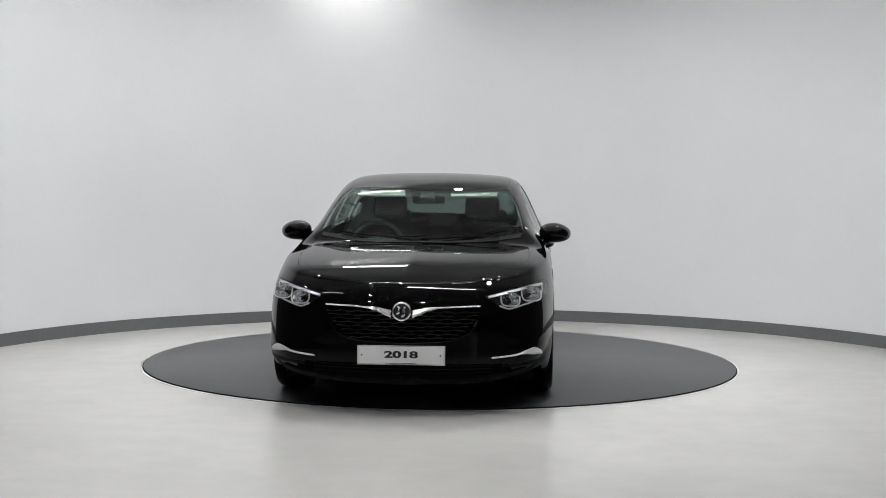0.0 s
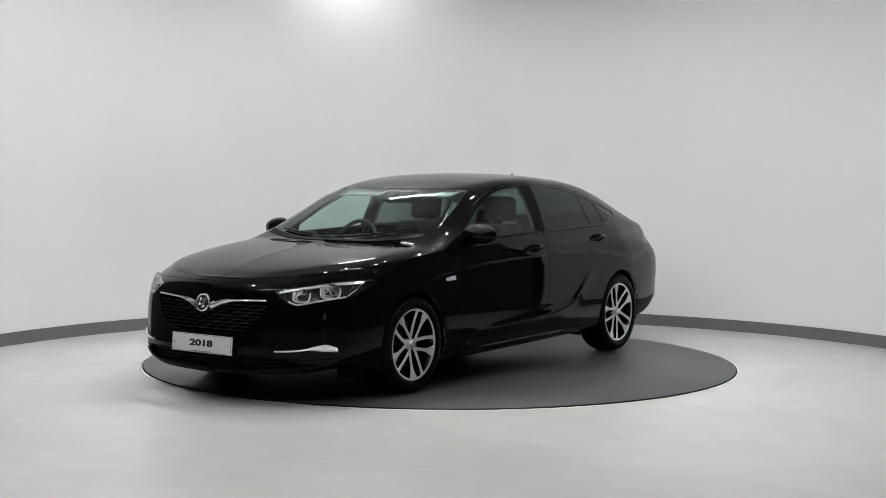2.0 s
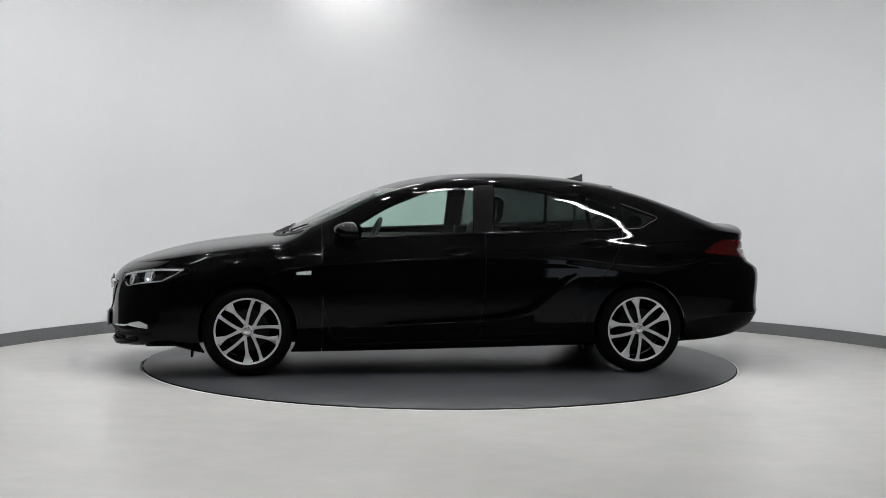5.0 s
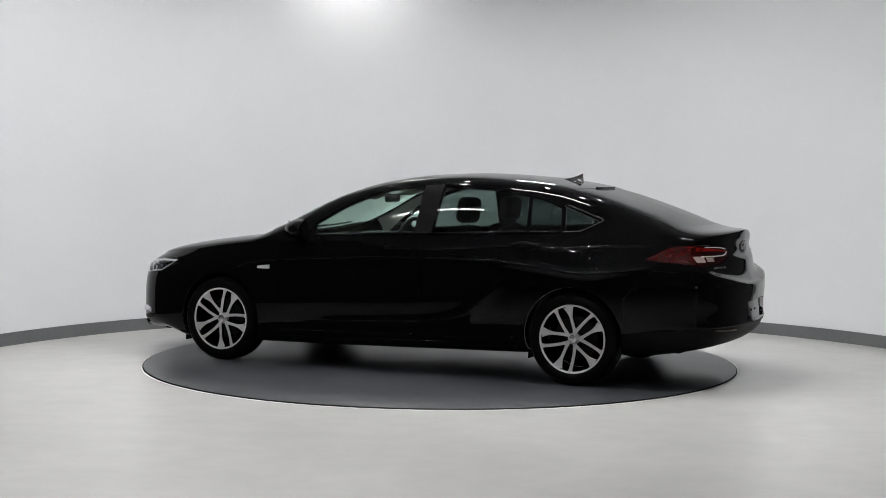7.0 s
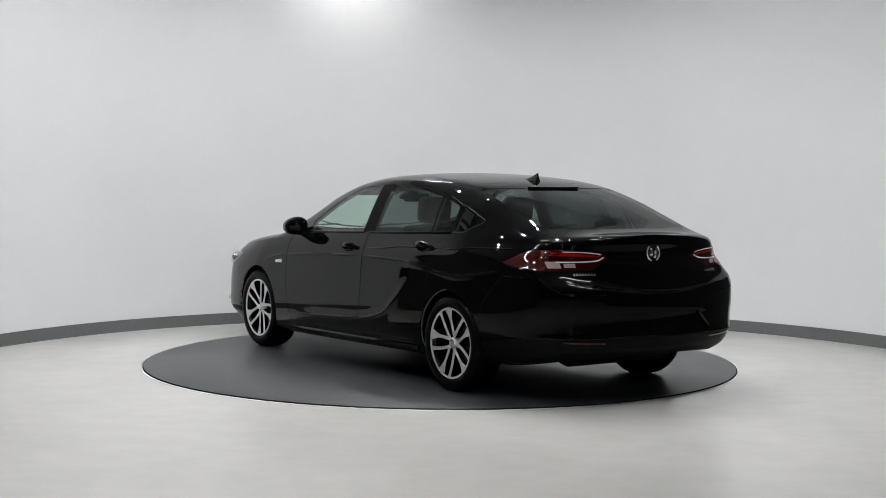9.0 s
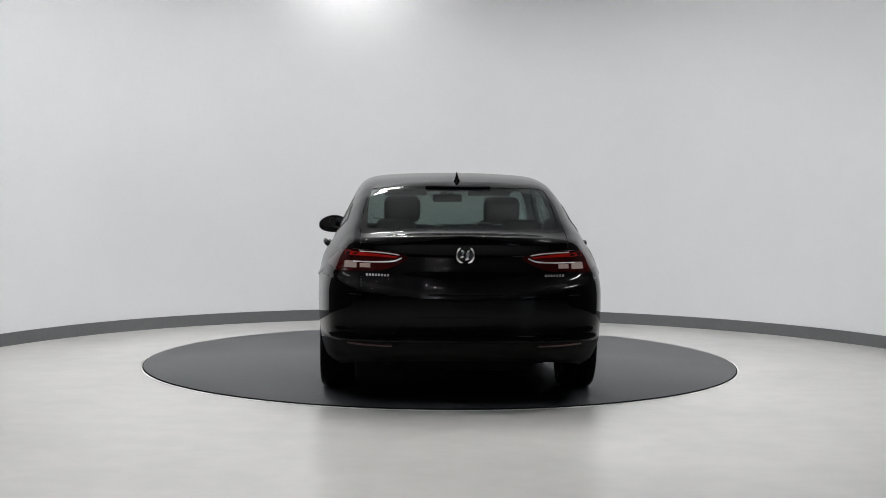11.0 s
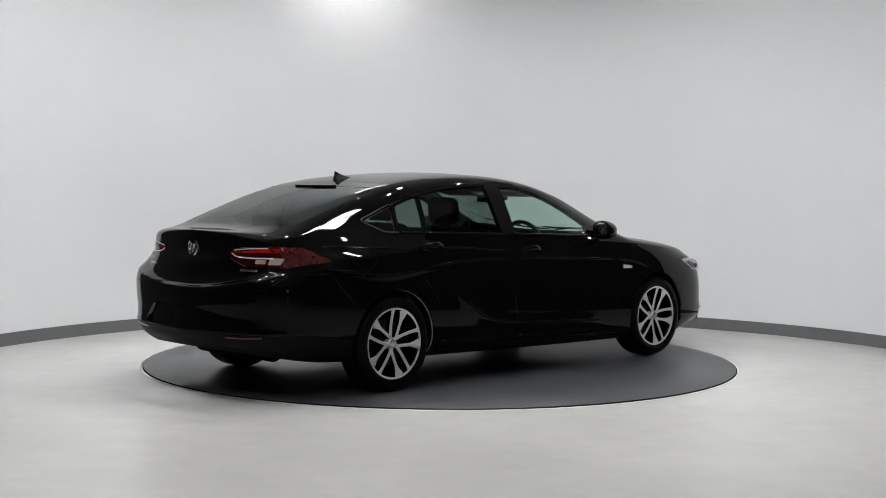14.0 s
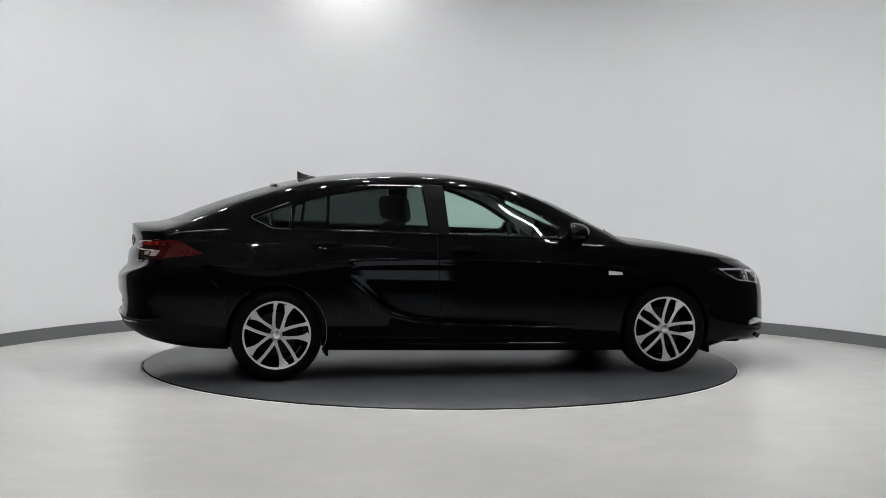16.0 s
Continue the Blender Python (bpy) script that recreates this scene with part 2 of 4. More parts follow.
def build_strip(x, y, length, turn, half_width, glow=None):
    lamp = thing("ceiling_light", "slim white linear light under the ceiling, lit", "ceiling light", group="ceiling lights")
    lamp.matrix_basis = pose(x, y, CEIL - 0.25, 0, 0, turn)
    bm = bmesh.new()
    box(bm, -length / 2, length / 2, -0.05, 0.05, 0.0, 0.07, 0.006)
    part("housing", bm, M_WHITE, lamp)
    bm = bmesh.new()
    box(bm, -length / 2 + 0.02, length / 2 - 0.02, -half_width, half_width, -0.012, -0.002, 0.003)
    part("diffuser", bm, glow or M_LED, lamp, "glowing white diffuser")
    for sx in (-0.4, 0.4):
        bm = bmesh.new()
        tube(bm, [(sx * length, 0, 0.068), (sx * length, 0, 0.25)], 0.004, 6)
        part("hanger", bm, M_STEEL, lamp)


def build_downlight(x, y):
    lamp = thing("downlight", "round white recessed downlight, lit", "ceiling light", group="ceiling lights")
    lamp.location = (x, y, CEIL)
    bm = bmesh.new()
    lathe(bm, [(0.040, -0.004), (0.046, -0.016), (0.066, -0.012), (0.070, -0.0005)], 32, "z")
    part("ring", bm, M_WHITE, lamp)
    bm = bmesh.new()
    lathe(bm, [(0.0001, -0.006), (0.038, -0.006), (0.038, -0.003), (0.0001, -0.003)], 32, "z")
    part("diffuser", bm, M_SPOT, lamp, "glowing white diffuser")


def build_far_window():
    """Daylight window high in the dark wall behind the camera."""
    win = tagged(new("window_1"), "bright daylight window in the dark wall", "window", kind="structure")
    win.location = (6.1, -15.2, 1.6)
    for name, x0, x1, z0, z1 in (("frame", -0.85, 0.85, 0.62, 0.70), ("frame", -0.85, 0.85, -0.70, -0.62), ("frame", -0.85, -0.78, -0.62, 0.62), ("frame", 0.78, 0.85, -0.62, 0.62)):
        bm = bmesh.new()
        box(bm, x0, x1, 0.002, 0.06, z0, z1, 0.006)
        part(name, bm, M_WHITE, win)
    bm = bmesh.new()
    box(bm, -0.78, 0.78, 0.002, 0.012, -0.62, 0.62)
    part("pane", bm, M_DAY, win, "bright daylit pane")


TABLE_R = 2.255


def build_turntable():
    table = thing("turntable", "round dark grey car turntable set in the floor", "turntable")
    bm = bmesh.new()
    lathe(bm, [(0.0001, 0.0), (TABLE_R - 0.003, 0.0), (TABLE_R, -0.002), (TABLE_R, FLOOR + 0.0005), (0.0001, FLOOR + 0.0005)], 160, "z")
    part("platform", bm, M_TABLE, table)
    bm = bmesh.new()
    lathe(bm, [(TABLE_R + 0.001, FLOOR + 0.0005), (TABLE_R + 0.001, -0.003), (TABLE_R + 0.006, -0.003), (TABLE_R + 0.006, FLOOR + 0.0005)], 160, "z", closed=True)
    part("rim", bm, M_DARK, table, "thin black rubber edge")
    bm = bmesh.new()
    lathe(bm, [(TABLE_R + 0.008, FLOOR), (TABLE_R + 0.009, FLOOR + 0.003), (TABLE_R + 0.020, FLOOR + 0.003), (TABLE_R + 0.022, FLOOR)], 160, "z")
    thing("floor_ring", "thin pale metal ring round the turntable", "floor trim", bm, M_PALERING, kind="structure")
    return table


# ---- the car ----
# Car space: x forward from the middle of the wheelbase, y to its own left, z up.
SHIFT = Vector((0.056, -0.065, 0.0))
WHEEL_X, HUB_Z, TYRE_R = 1.4145, 0.320, 0.320
NOSE = [(0, 0), (0.012, 0.22), (0.04, 0.42), (0.10, 0.62), (0.18, 0.77), (0.29, 0.885), (0.45, 0.955), (0.70, 0.988), (1.0, 1.0)]
TAIL = [(0, 0), (0.012, 0.25), (0.04, 0.50), (0.09, 0.70), (0.155, 0.83), (0.27, 0.92), (0.50, 0.975), (0.90, 1.0)]


def plan_run(knots, n):
    s = [0.0]
    for a, b in zip(knots, knots[1:]):
        s.append(s[-1] + math.hypot(b[0] - a[0], b[1] - a[1]))
    fx, fy = curve(s, [k[0] for k in knots]), curve(s, [k[1] for k in knots])
    return [(fx(s[-1] * i / n), fy(s[-1] * i / n)) for i in range(n + 1)]


# Body lines from the sill up to the belt: nose and tail ends, half width, and height along the car.
LINES = [
    # nose,  tail,  half widths (x: 2.0, 1.4, 0, -1.4, -2.0), heights (x: 2.4, 1.9, 1.0, -1.0, -1.9, -2.4)
    (2.34, -2.38, (0.83, 0.84, 0.83, 0.825, 0.79), (0.165, 0.160, 0.165, 0.200, 0.225, 0.300)),
    (2.41, -2.455, (0.880, 0.893, 0.885, 0.885, 0.85), (0.195, 0.195, 0.205, 0.240, 0.270, 0.350)),
    (2.435, -2.480, (0.905, 0.915, 0.912, 0.915, 0.893), (0.30, 0.30, 0.31, 0.34, 0.38, 0.43)),
    (2.435, -2.480, (0.908, 0.924, 0.920, 0.928, 0.905), (0.42, 0.43, 0.44, 0.47, 0.50, 0.53)),
    (2.432, -2.488, (0.905, 0.924, 0.920, 0.930, 0.907), (0.53, 0.55, 0.57, 0.60, 0.62, 0.63)),
    (2.420, -2.483, (0.898, 0.918, 0.915, 0.926, 0.903), (0.615, 0.645, 0.69, 0.73, 0.74, 0.735)),
    (2.395, -2.435, (0.884, 0.908, 0.907, 0.917, 0.888), (0.680, 0.715, 0.780, 0.82, 0.83, 0.83)),
    (2.352, -2.375, (0.862, 0.893, 0.894, 0.897, 0.853), (0.722, 0.768, 0.850, 0.90, 0.91, 0.92)),
    (2.280, -2.385, (0.825, 0.868, 0.868, 0.850, 0.790), (0.755, 0.818, 0.920, 0.975, 0.995, 1.005)),
]
TOP_Z = curve((2.29, 2.12, 1.78, 1.40, 1.20, 0.95, 0.74, 0.46, 0.146, -0.166, -0.43, -0.864, -1.205, -1.425, -1.708, -1.915, -2.12, -2.21, -2.39),
              (0.762, 0.822, 0.900, 0.950, 0.972, 1.098, 1.202, 1.317, 1.400, 1.438, 1.447, 1.426, 1.382, 1.326, 1.240, 1.168, 1.087, 1.068, 1.060))
CABIN = [(1.0, 0.0), (0.952, 0.20), (0.878, 0.50), (0.800, 0.76), (0.735, 0.885), (0.64, 0.945), (0.45, 0.978), (0.22, 0.995), (0.0, 1.0)]
BONNET = [(1.0, 0.0), (0.975, 0.26), (0.92, 0.50), (0.84, 0.68), (0.74, 0.80), (0.60, 0.89), (0.42, 0.95), (0.21, 0.988), (0.0, 1.0)]


CREASE = curve((0.75, 0.30, -0.30, -0.60, -0.75, -0.90, -0.98), (0.335, 0.355, 0.392, 0.455, 0.56, 0.68, 0.72))


def sweep(rows):
    """The blade-like fold low on the doors, which climbs to the rear wheel."""
    for row in rows:
        for p in row:
            if -0.98 < p.x < 0.75 and p.z < 0.8:
                d = p.z - CREASE(p.x)
                fade = min(1, (0.75 - p.x) / 0.35, (p.x + 0.98) / 0.14)
                lift = math.exp(-(d / 0.05) ** 2) if d < 0 else math.exp(-(d / 0.028) ** 2)
                p.y += 0.005 * fade * lift


# Swage lines along the side: through the handles, and from the front wheel over the rear one to the tail lamp.
UPPER = curve((-0.05, -0.53, -0.78, -1.31, -1.68, -1.97), (0.882, 0.908, 0.930, 0.938, 0.958, 0.964))
HAUNCH = curve((1.30, 1.085, 0.82, 0.45, 0.0, -0.42, -0.75, -1.17, -1.41, -1.50, -1.72, -1.93),
               (0.712, 0.768, 0.795, 0.815, 0.832, 0.840, 0.838, 0.805, 0.775, 0.771, 0.793, 0.828))


def folds(rows):
    """Sharp swage lines along the sides, the ledge under the boot lid and the raised chin corners."""
    for row in rows:
        for p in row:
            if -2.0 < p.x < 1.3 and p.y > 0.6:
                fade = min(1, (1.3 - p.x) / 0.3, (p.x + 2.0) / 0.2) * (1.0 if p.x < -0.9 else 0.45)
                p.y += 0.008 * fade * max(0.0, 1 - abs(p.z - HAUNCH(p.x)) / 0.04)
            if p.x < -2.0:
                k = (p.z - 0.695 - 0.10 * (p.y / 0.78) ** 2) / 0.17
                if 0 < k < 1:
                    p.x += 0.050 * math.sin(math.pi * k**0.6) * min(1, max(0, (0.84 - p.y) / 0.2))
            if p.x < -2.0 and 0.38 < p.z < 0.47:
                p.x -= 0.012 * max(0.0, 1 - abs(p.z - 0.425) / 0.03)
            if p.x > 1.75 and p.z < 0.30:
                p.z += 0.085 * (p.y / 0.86) ** 3 * min(1, (p.x - 1.75) / 0.25) * (0.30 - p.z) / 0.14


def build_shell():
    """The left half of the body as one smooth skin."""
    nose, tail, nside = plan_run(NOSE, 26), plan_run(TAIL, 26), 110
    rows = []
    fine = []
    for xf, xr, ws, hs in LINES:
        wy = curve((2.0, 1.4, 0.0, -1.4, -2.0), ws)
        hz = curve((2.4, 1.9, 1.0, -1.0, -1.9, -2.4), hs)
        row = []
        x0, x1 = xf - 1.0, xr + 0.9
        xs = [(xf - a, b) for a, b in nose] + [(x0 + (x1 - x0) * i / nside, 1.0) for i in range(1, nside)] + [(xr + a, b) for a, b in reversed(tail)]
        for x, b in xs:
            row.append(Vector((x, b * wy(x), hz(x))))
        fine.append(row)
    # smooth between the body lines
    count = len(fine[0])
    steps = 8
    k = len(fine)
    for j in range(k - 1):
        for s in range(steps):
            t = s / steps
            row = []
            for i in range(count):
                p0, p1, p2, p3 = fine[max(j - 1, 0)][i], fine[j][i], fine[j + 1][i], fine[min(j + 2, k - 1)][i]
                row.append(0.5 * (2 * p1 + (p2 - p0) * t + (2 * p0 - 5 * p1 + 4 * p2 - p3) * t**2 + (3 * p1 - p0 - 3 * p2 + p3) * t**3))
            rows.append(row)
    rows.append(fine[-1])
    sweep(rows)
    folds(rows)
    # bonnet, cabin and boot above the belt
    ss = [0.0]
    for a, b in zip(CABIN, CABIN[1:]):
        ss.append(ss[-1] + math.hypot(0.85 * (b[0] - a[0]), 0.45 * (b[1] - a[1])))
    cy, cz = curve(ss, [q[0] for q in CABIN]), curve(ss, [q[1] for q in CABIN])
    by, bz = curve(ss, [q[0] for q in BONNET]), curve(ss, [q[1] for q in BONNET])
    n = 44
    belt = fine[-1]
    for i in range(1, n + 1):
        s = ss[-1] * i / n
        row = []
        for p in belt:
            h = max(TOP_Z(p.x) - p.z, 0.0)
            w = min(max((h - 0.08) / 0.26, 0), 1)
            w = w * w * (3 - 2 * w)
            row.append(Vector((p.x, p.y * (w * cy(s) + (1 - w) * by(s)), p.z + h * (w * cz(s) + (1 - w) * bz(s))
                               + 0.004 * math.exp(-abs(p.y * by(s)) / 0.05) * (1 - w) * min(max((p.x - 1.1) / 0.2, 0), 1) * min(max((2.28 - p.x) / 0.3, 0), 1))))
        rows.append(row)
    bm = bmesh.new()
    vs = [[bm.verts.new(p) for p in row] for row in rows]
    for a, b in zip(vs, vs[1:]):
        for i in range(count - 1):
            bm.faces.new((a[i], b[i], b[i + 1], a[i + 1]))
    bmesh.ops.remove_doubles(bm, verts=bm.verts, dist=1e-4)
    bmesh.ops.recalc_face_normals(bm, faces=bm.faces)
    if sum(f.normal.y * f.calc_area() for f in bm.faces) < 0:
        bmesh.ops.reverse_faces(bm, faces=bm.faces)
    bm.normal_update()
    return bm


AX = {"side": (0, 2), "top": (0, 1), "end": (1, 2)}


def rounded(poly, r=0.02, n=4):
    """Rounds the corners of a flat outline."""
    out = []
    k = len(poly)
    for i in range(k):
        p = Vector(poly[i][:2])
        rr = poly[i][2] if len(poly[i]) > 2 else r
        a, b = Vector(poly[i - 1][:2]) - p, Vector(poly[(i + 1) % k][:2]) - p
        ra = min(rr, a.length * 0.45)
        rb = min(rr, b.length * 0.45)
        a, b = p + a.normalized() * ra, p + b.normalized() * rb
        for j in range(n + 1):
            t = j / n
            out.append((1 - t) ** 2 * a + 2 * t * (1 - t) * p + t * t * b)
    return out


def inside(q, poly):
    hit = False
    j = len(poly) - 1
    for i in range(len(poly)):
        a, b = poly[i], poly[j]
        if (a[1] > q[1]) != (b[1] > q[1]) and q[0] < (b[0] - a[0]) * (q[1] - a[1]) / (b[1] - a[1]) + a[0]:
            hit = not hit
        j = i
    return hit


def cut(bm, tag, poly, view, where, number):
    """Cuts an outline, seen from the side, the top or an end, into the skin and numbers the faces within it."""
    i, j = AX[view]
    drop = 3 - i - j
    k = len(poly)
    for a in range(k):
        p, q = Vector(poly[a]), Vector(poly[(a + 1) % k])
        if (q - p).length < 1e-5:
            continue
        lo = [min(p[c], q[c]) - 0.003 for c in (0, 1)]
        hi = [max(p[c], q[c]) + 0.003 for c in (0, 1)]
        faces = []
        for f in bm.faces:
            if not where(f.calc_center_median()):
                continue
            us = [v.co[i] for v in f.verts]
            if max(us) < lo[0] or min(us) > hi[0]:
                continue
            ws = [v.co[j] for v in f.verts]
            if max(ws) < lo[1] or min(ws) > hi[1]:
                continue
            faces.append(f)
        if not faces:
            continue
        co, no = Vector((0, 0, 0)), Vector((0, 0, 0))
        co[i], co[j] = p
        no[i], no[j] = -(q - p)[1], (q - p)[0]
        geom = list({v for f in faces for v in f.verts}) + list({e for f in faces for e in f.edges}) + faces
        bmesh.ops.bisect_plane(bm, geom=geom, dist=1e-5, plane_co=co, plane_no=no.normalized())
    for f in bm.faces:
        c = f.calc_center_median()
        if where(c) and f[tag] >= 0 and inside((c[i], c[j]), poly):
            f[tag] = number


def panel(bm, tag, number, mirror, gap=0.0018, rim=0.012, push=0.0):
    """One panel out of the skin, for the left side (0), the right side (1) or both halves in one (2), with a shut line and a folded edge."""
    out = bmesh.new()
    normals = []
    made = {}
    for side in ((1,), (-1,), (1, -1))[mirror]:
        made.clear()
        faces = [f for f in bm.faces if f[tag] == number]
        rim_in, nface = {}, {}
        for f in faces:
            for e in f.edges:
                if sum(1 for g in e.link_faces if g[tag] == number) == 1 and not (abs(e.verts[0].co.y) < 1e-4 and abs(e.verts[1].co.y) < 1e-4):
                    d = f.calc_center_median() - (e.verts[0].co + e.verts[1].co) / 2
                    t = (e.verts[1].co - e.verts[0].co)
                    if t.length < 1e-7:
                        continue
                    t.normalize()
                    d = d - d.dot(t) * t
                    for v in e.verts:
                        rim_in[v] = rim_in.get(v, Vector((0, 0, 0))) + d.normalized()
        edge = []

        def vert(v):
            if v not in made:
                co = v.co.copy() + v.normal * push
                if v in rim_in and rim_in[v].length > 1e-6:
                    co += rim_in[v].normalized() * gap
                    if abs(v.co.y) < 1e-4:
                        co.y = 0
                no = v.normal.copy()
                if abs(v.co.y) < 1e-4:
                    no.y = 0
                    no.normalize()
                co.y *= side
                no.y *= side
                w = out.verts.new(co)
                normals.append(no)
                made[v] = w
            return made[v]
        for f in faces:
            loop = [vert(v) for v in f.verts]
            out.faces.new(loop if side > 0 else loop[::-1])
        if rim:
            low = {}
            for v in rim_in:
                if v in made:
                    no = v.normal.copy()
                    no.y *= side
                    low[v] = out.verts.new(made[v].co - no * rim)
                    normals.append(no)
            for f in faces:
                ls = list(f.verts)
                for a, b in zip(ls, ls[1:] + ls[:1]):
                    if a in low and b in low:
                        e = bm.edges.get((a, b))
                        if e and sum(1 for g in e.link_faces if g[tag] == number) == 1 and not (abs(a.co.y) < 1e-4 and abs(b.co.y) < 1e-4):
                            q = (made[b], made[a], low[a], low[b])
                            out.faces.new(q if side > 0 else q[::-1])
    return out, normals


def skin_part(name, data, material, parent, label=""):
    bm, normals = data
    bm.verts.ensure_lookup_table()
    me = bpy.data.meshes.new(name)
    for f in bm.faces:
        f.smooth = True
    bm.to_mesh(me)
    bm.free()
    me.materials.append(material)
    me.normals_split_custom_set_from_vertices([tuple(n) for n in normals])
    ob = new(name, me)
    ob.parent = parent
    return tagged(ob, label)


SKIN = build_shell()
from mathutils.bvhtree import BVHTree
TREE = BVHTree.FromBMesh(SKIN)


def on_side(x, z, side=1, out=0.0):
    p, n, _, _ = TREE.ray_cast(Vector((x, 2.0, z)), Vector((0, -1, 0)))
    if p is None:
        p, n, _, _ = TREE.find_nearest(Vector((x, 0.9, z)))
    p = p + n * out
    return Vector((p.x, p.y * side, p.z)), Vector((n.x, n.y * side, n.z))


def on_end(y, z, front=True, out=0.0):
    s = 1 if y >= 0 else -1
    d = -1 if front else 1
    p, n, _, _ = TREE.ray_cast(Vector((-4.0 * d, max(abs(y), 1e-3), z)), Vector((d, 0, 0)))
    if p is None:
        p, n, _, _ = TREE.find_nearest(Vector((-2.2 * d, abs(y), z)))
    p = p + n * out
    return Vector((p.x, p.y * s if abs(y) > 1e-3 else 0, p.z)), Vector((n.x, n.y * s, n.z))


def on_top(x, y, out=0.0):
    s = 1 if y >= 0 else -1
    p, n, _, _ = TREE.ray_cast(Vector((x, max(abs(y), 1e-3), 4.0)), Vector((0, 0, -1)))
    if p is None:
        p, n, _, _ = TREE.find_nearest(Vector((x, abs(y), 1.2)))
    p = p + n * out
    return Vector((p.x, p.y * s, p.z)), Vector((n.x, n.y * s, n.z))


HEADLAMP = [(0.485, 0.706), (0.66, 0.744), (0.845, 0.774), (0.874, 0.752), (0.852, 0.668), (0.64, 0.618), (0.575, 0.640)]
TAILLAMP = [(0.33, 0.925), (0.42, 0.957), (0.68, 0.972), (0.765, 0.966), (0.862, 0.875), (0.78, 0.836), (0.50, 0.845), (0.40, 0.885)]
GLASS_FRONT = [(-0.205, 1.345, 0.01), (0.0, 1.340, 0.08), (0.15, 1.308, 0.08), (0.42, 1.200, 0.10), (0.655, 1.060, 0.02), (0.61, 0.985, 0.02), (-0.19, 1.018, 0.01)]
GLASS_REAR = [(-0.365, 1.355, 0.01), (-0.76, 1.334, 0.1), (-1.02, 1.288, 0.01), (-1.045, 1.05, 0.01), (-0.335, 1.022, 0.01)]
GLASS_FIXED = [(-1.045, 1.282, 0.01), (-1.15, 1.256, 0.05), (-1.265, 1.215, 0.01), (-1.295, 1.06, 0.01), (-1.07, 1.05, 0.01)]
GLASS_QUARTER = [(-1.300, 1.218, 0.01), (-1.42, 1.178, 0.05), (-1.555, 1.125, 0.012), (-1.42, 1.062, 0.02), (-1.325, 1.060, 0.01)]
PILLAR = [(-0.212, 1.352), (-0.197, 1.012), (-0.327, 1.016), (-0.358, 1.362)]
DOOR_FRONT = [(0.885, 0.92, 0.05), (0.900, 0.60, 0.1), (0.83, 0.27, 0.06), (-0.215, 0.285, 0.04), (-0.275, 0.60, 0.1), (-0.280, 1.37, 0.01), (0.0, 1.365, 0.1), (0.16, 1.335, 0.1), (0.45, 1.222, 0.1), (0.72, 1.05, 0.05)]
DOOR_REAR = [(-0.286, 1.37, 0.01), (-0.76, 1.358, 0.1), (-1.12, 1.290, 0.1), (-1.300, 1.225, 0.02), (-1.305, 1.00, 0.1), (-1.17, 0.74, 0.1), (-1.03, 0.60, 0.1), (-0.99, 0.30, 0.05), (-0.221, 0.285, 0.04), (-0.281, 0.60, 0.1)]
SCREEN = [(1.195, -0.01, 0), (1.185, 0.25, 0.1), (1.13, 0.50, 0.1), (1.01, 0.715, 0.05), (0.80, 0.700, 0.1), (0.55, 0.655, 0.1), (0.335, 0.585, 0.03), (0.405, 0.30, 0.1), (0.43, -0.01, 0)]
ROOF = [(0.424, -0.01, 0), (0.399, 0.30, 0.1), (0.325, 0.585, 0.01), (0.0, 0.60, 0.1), (-0.6, 0.60, 0.1), (-1.185, 0.55, 0.02), (-1.205, 0.30, 0.1), (-1.21, -0.01, 0)]
BACKLIGHT = [(-1.36, -0.01, 0), (-1.35, 0.30, 0.1), (-1.30, 0.585, 0.04), (-1.70, 0.605, 0.1), (-2.035, 0.60, 0.04), (-2.105, 0.30, 0.1), (-2.12, -0.01, 0)]
HATCH_TOP = [(-1.216, -0.01, 0), (-1.211, 0.30, 0.1), (-1.190, 0.56, 0.02), (-1.60, 0.625, 0.1), (-2.10, 0.645, 0.1), (-2.35, 0.63, 0), (-2.7, 0.63, 0), (-2.7, -0.01, 0)]
BONNET_EDGE = [(1.225, -0.01, 0), (1.21, 0.25, 0.1), (1.15, 0.50, 0.1), (1.04, 0.725, 0.03), (1.50, 0.755, 0.1), (1.85, 0.725, 0.1), (2.06, 0.640, 0.08), (2.20, 0.45, 0.1), (2.252, 0.20, 0.1), (2.262, -0.01, 0)]


def circle(x, z, r, n=40):
    return [(x + r * math.cos(2 * math.pi * i / n), z + r * math.sin(2 * math.pi * i / n)) for i in range(n)]


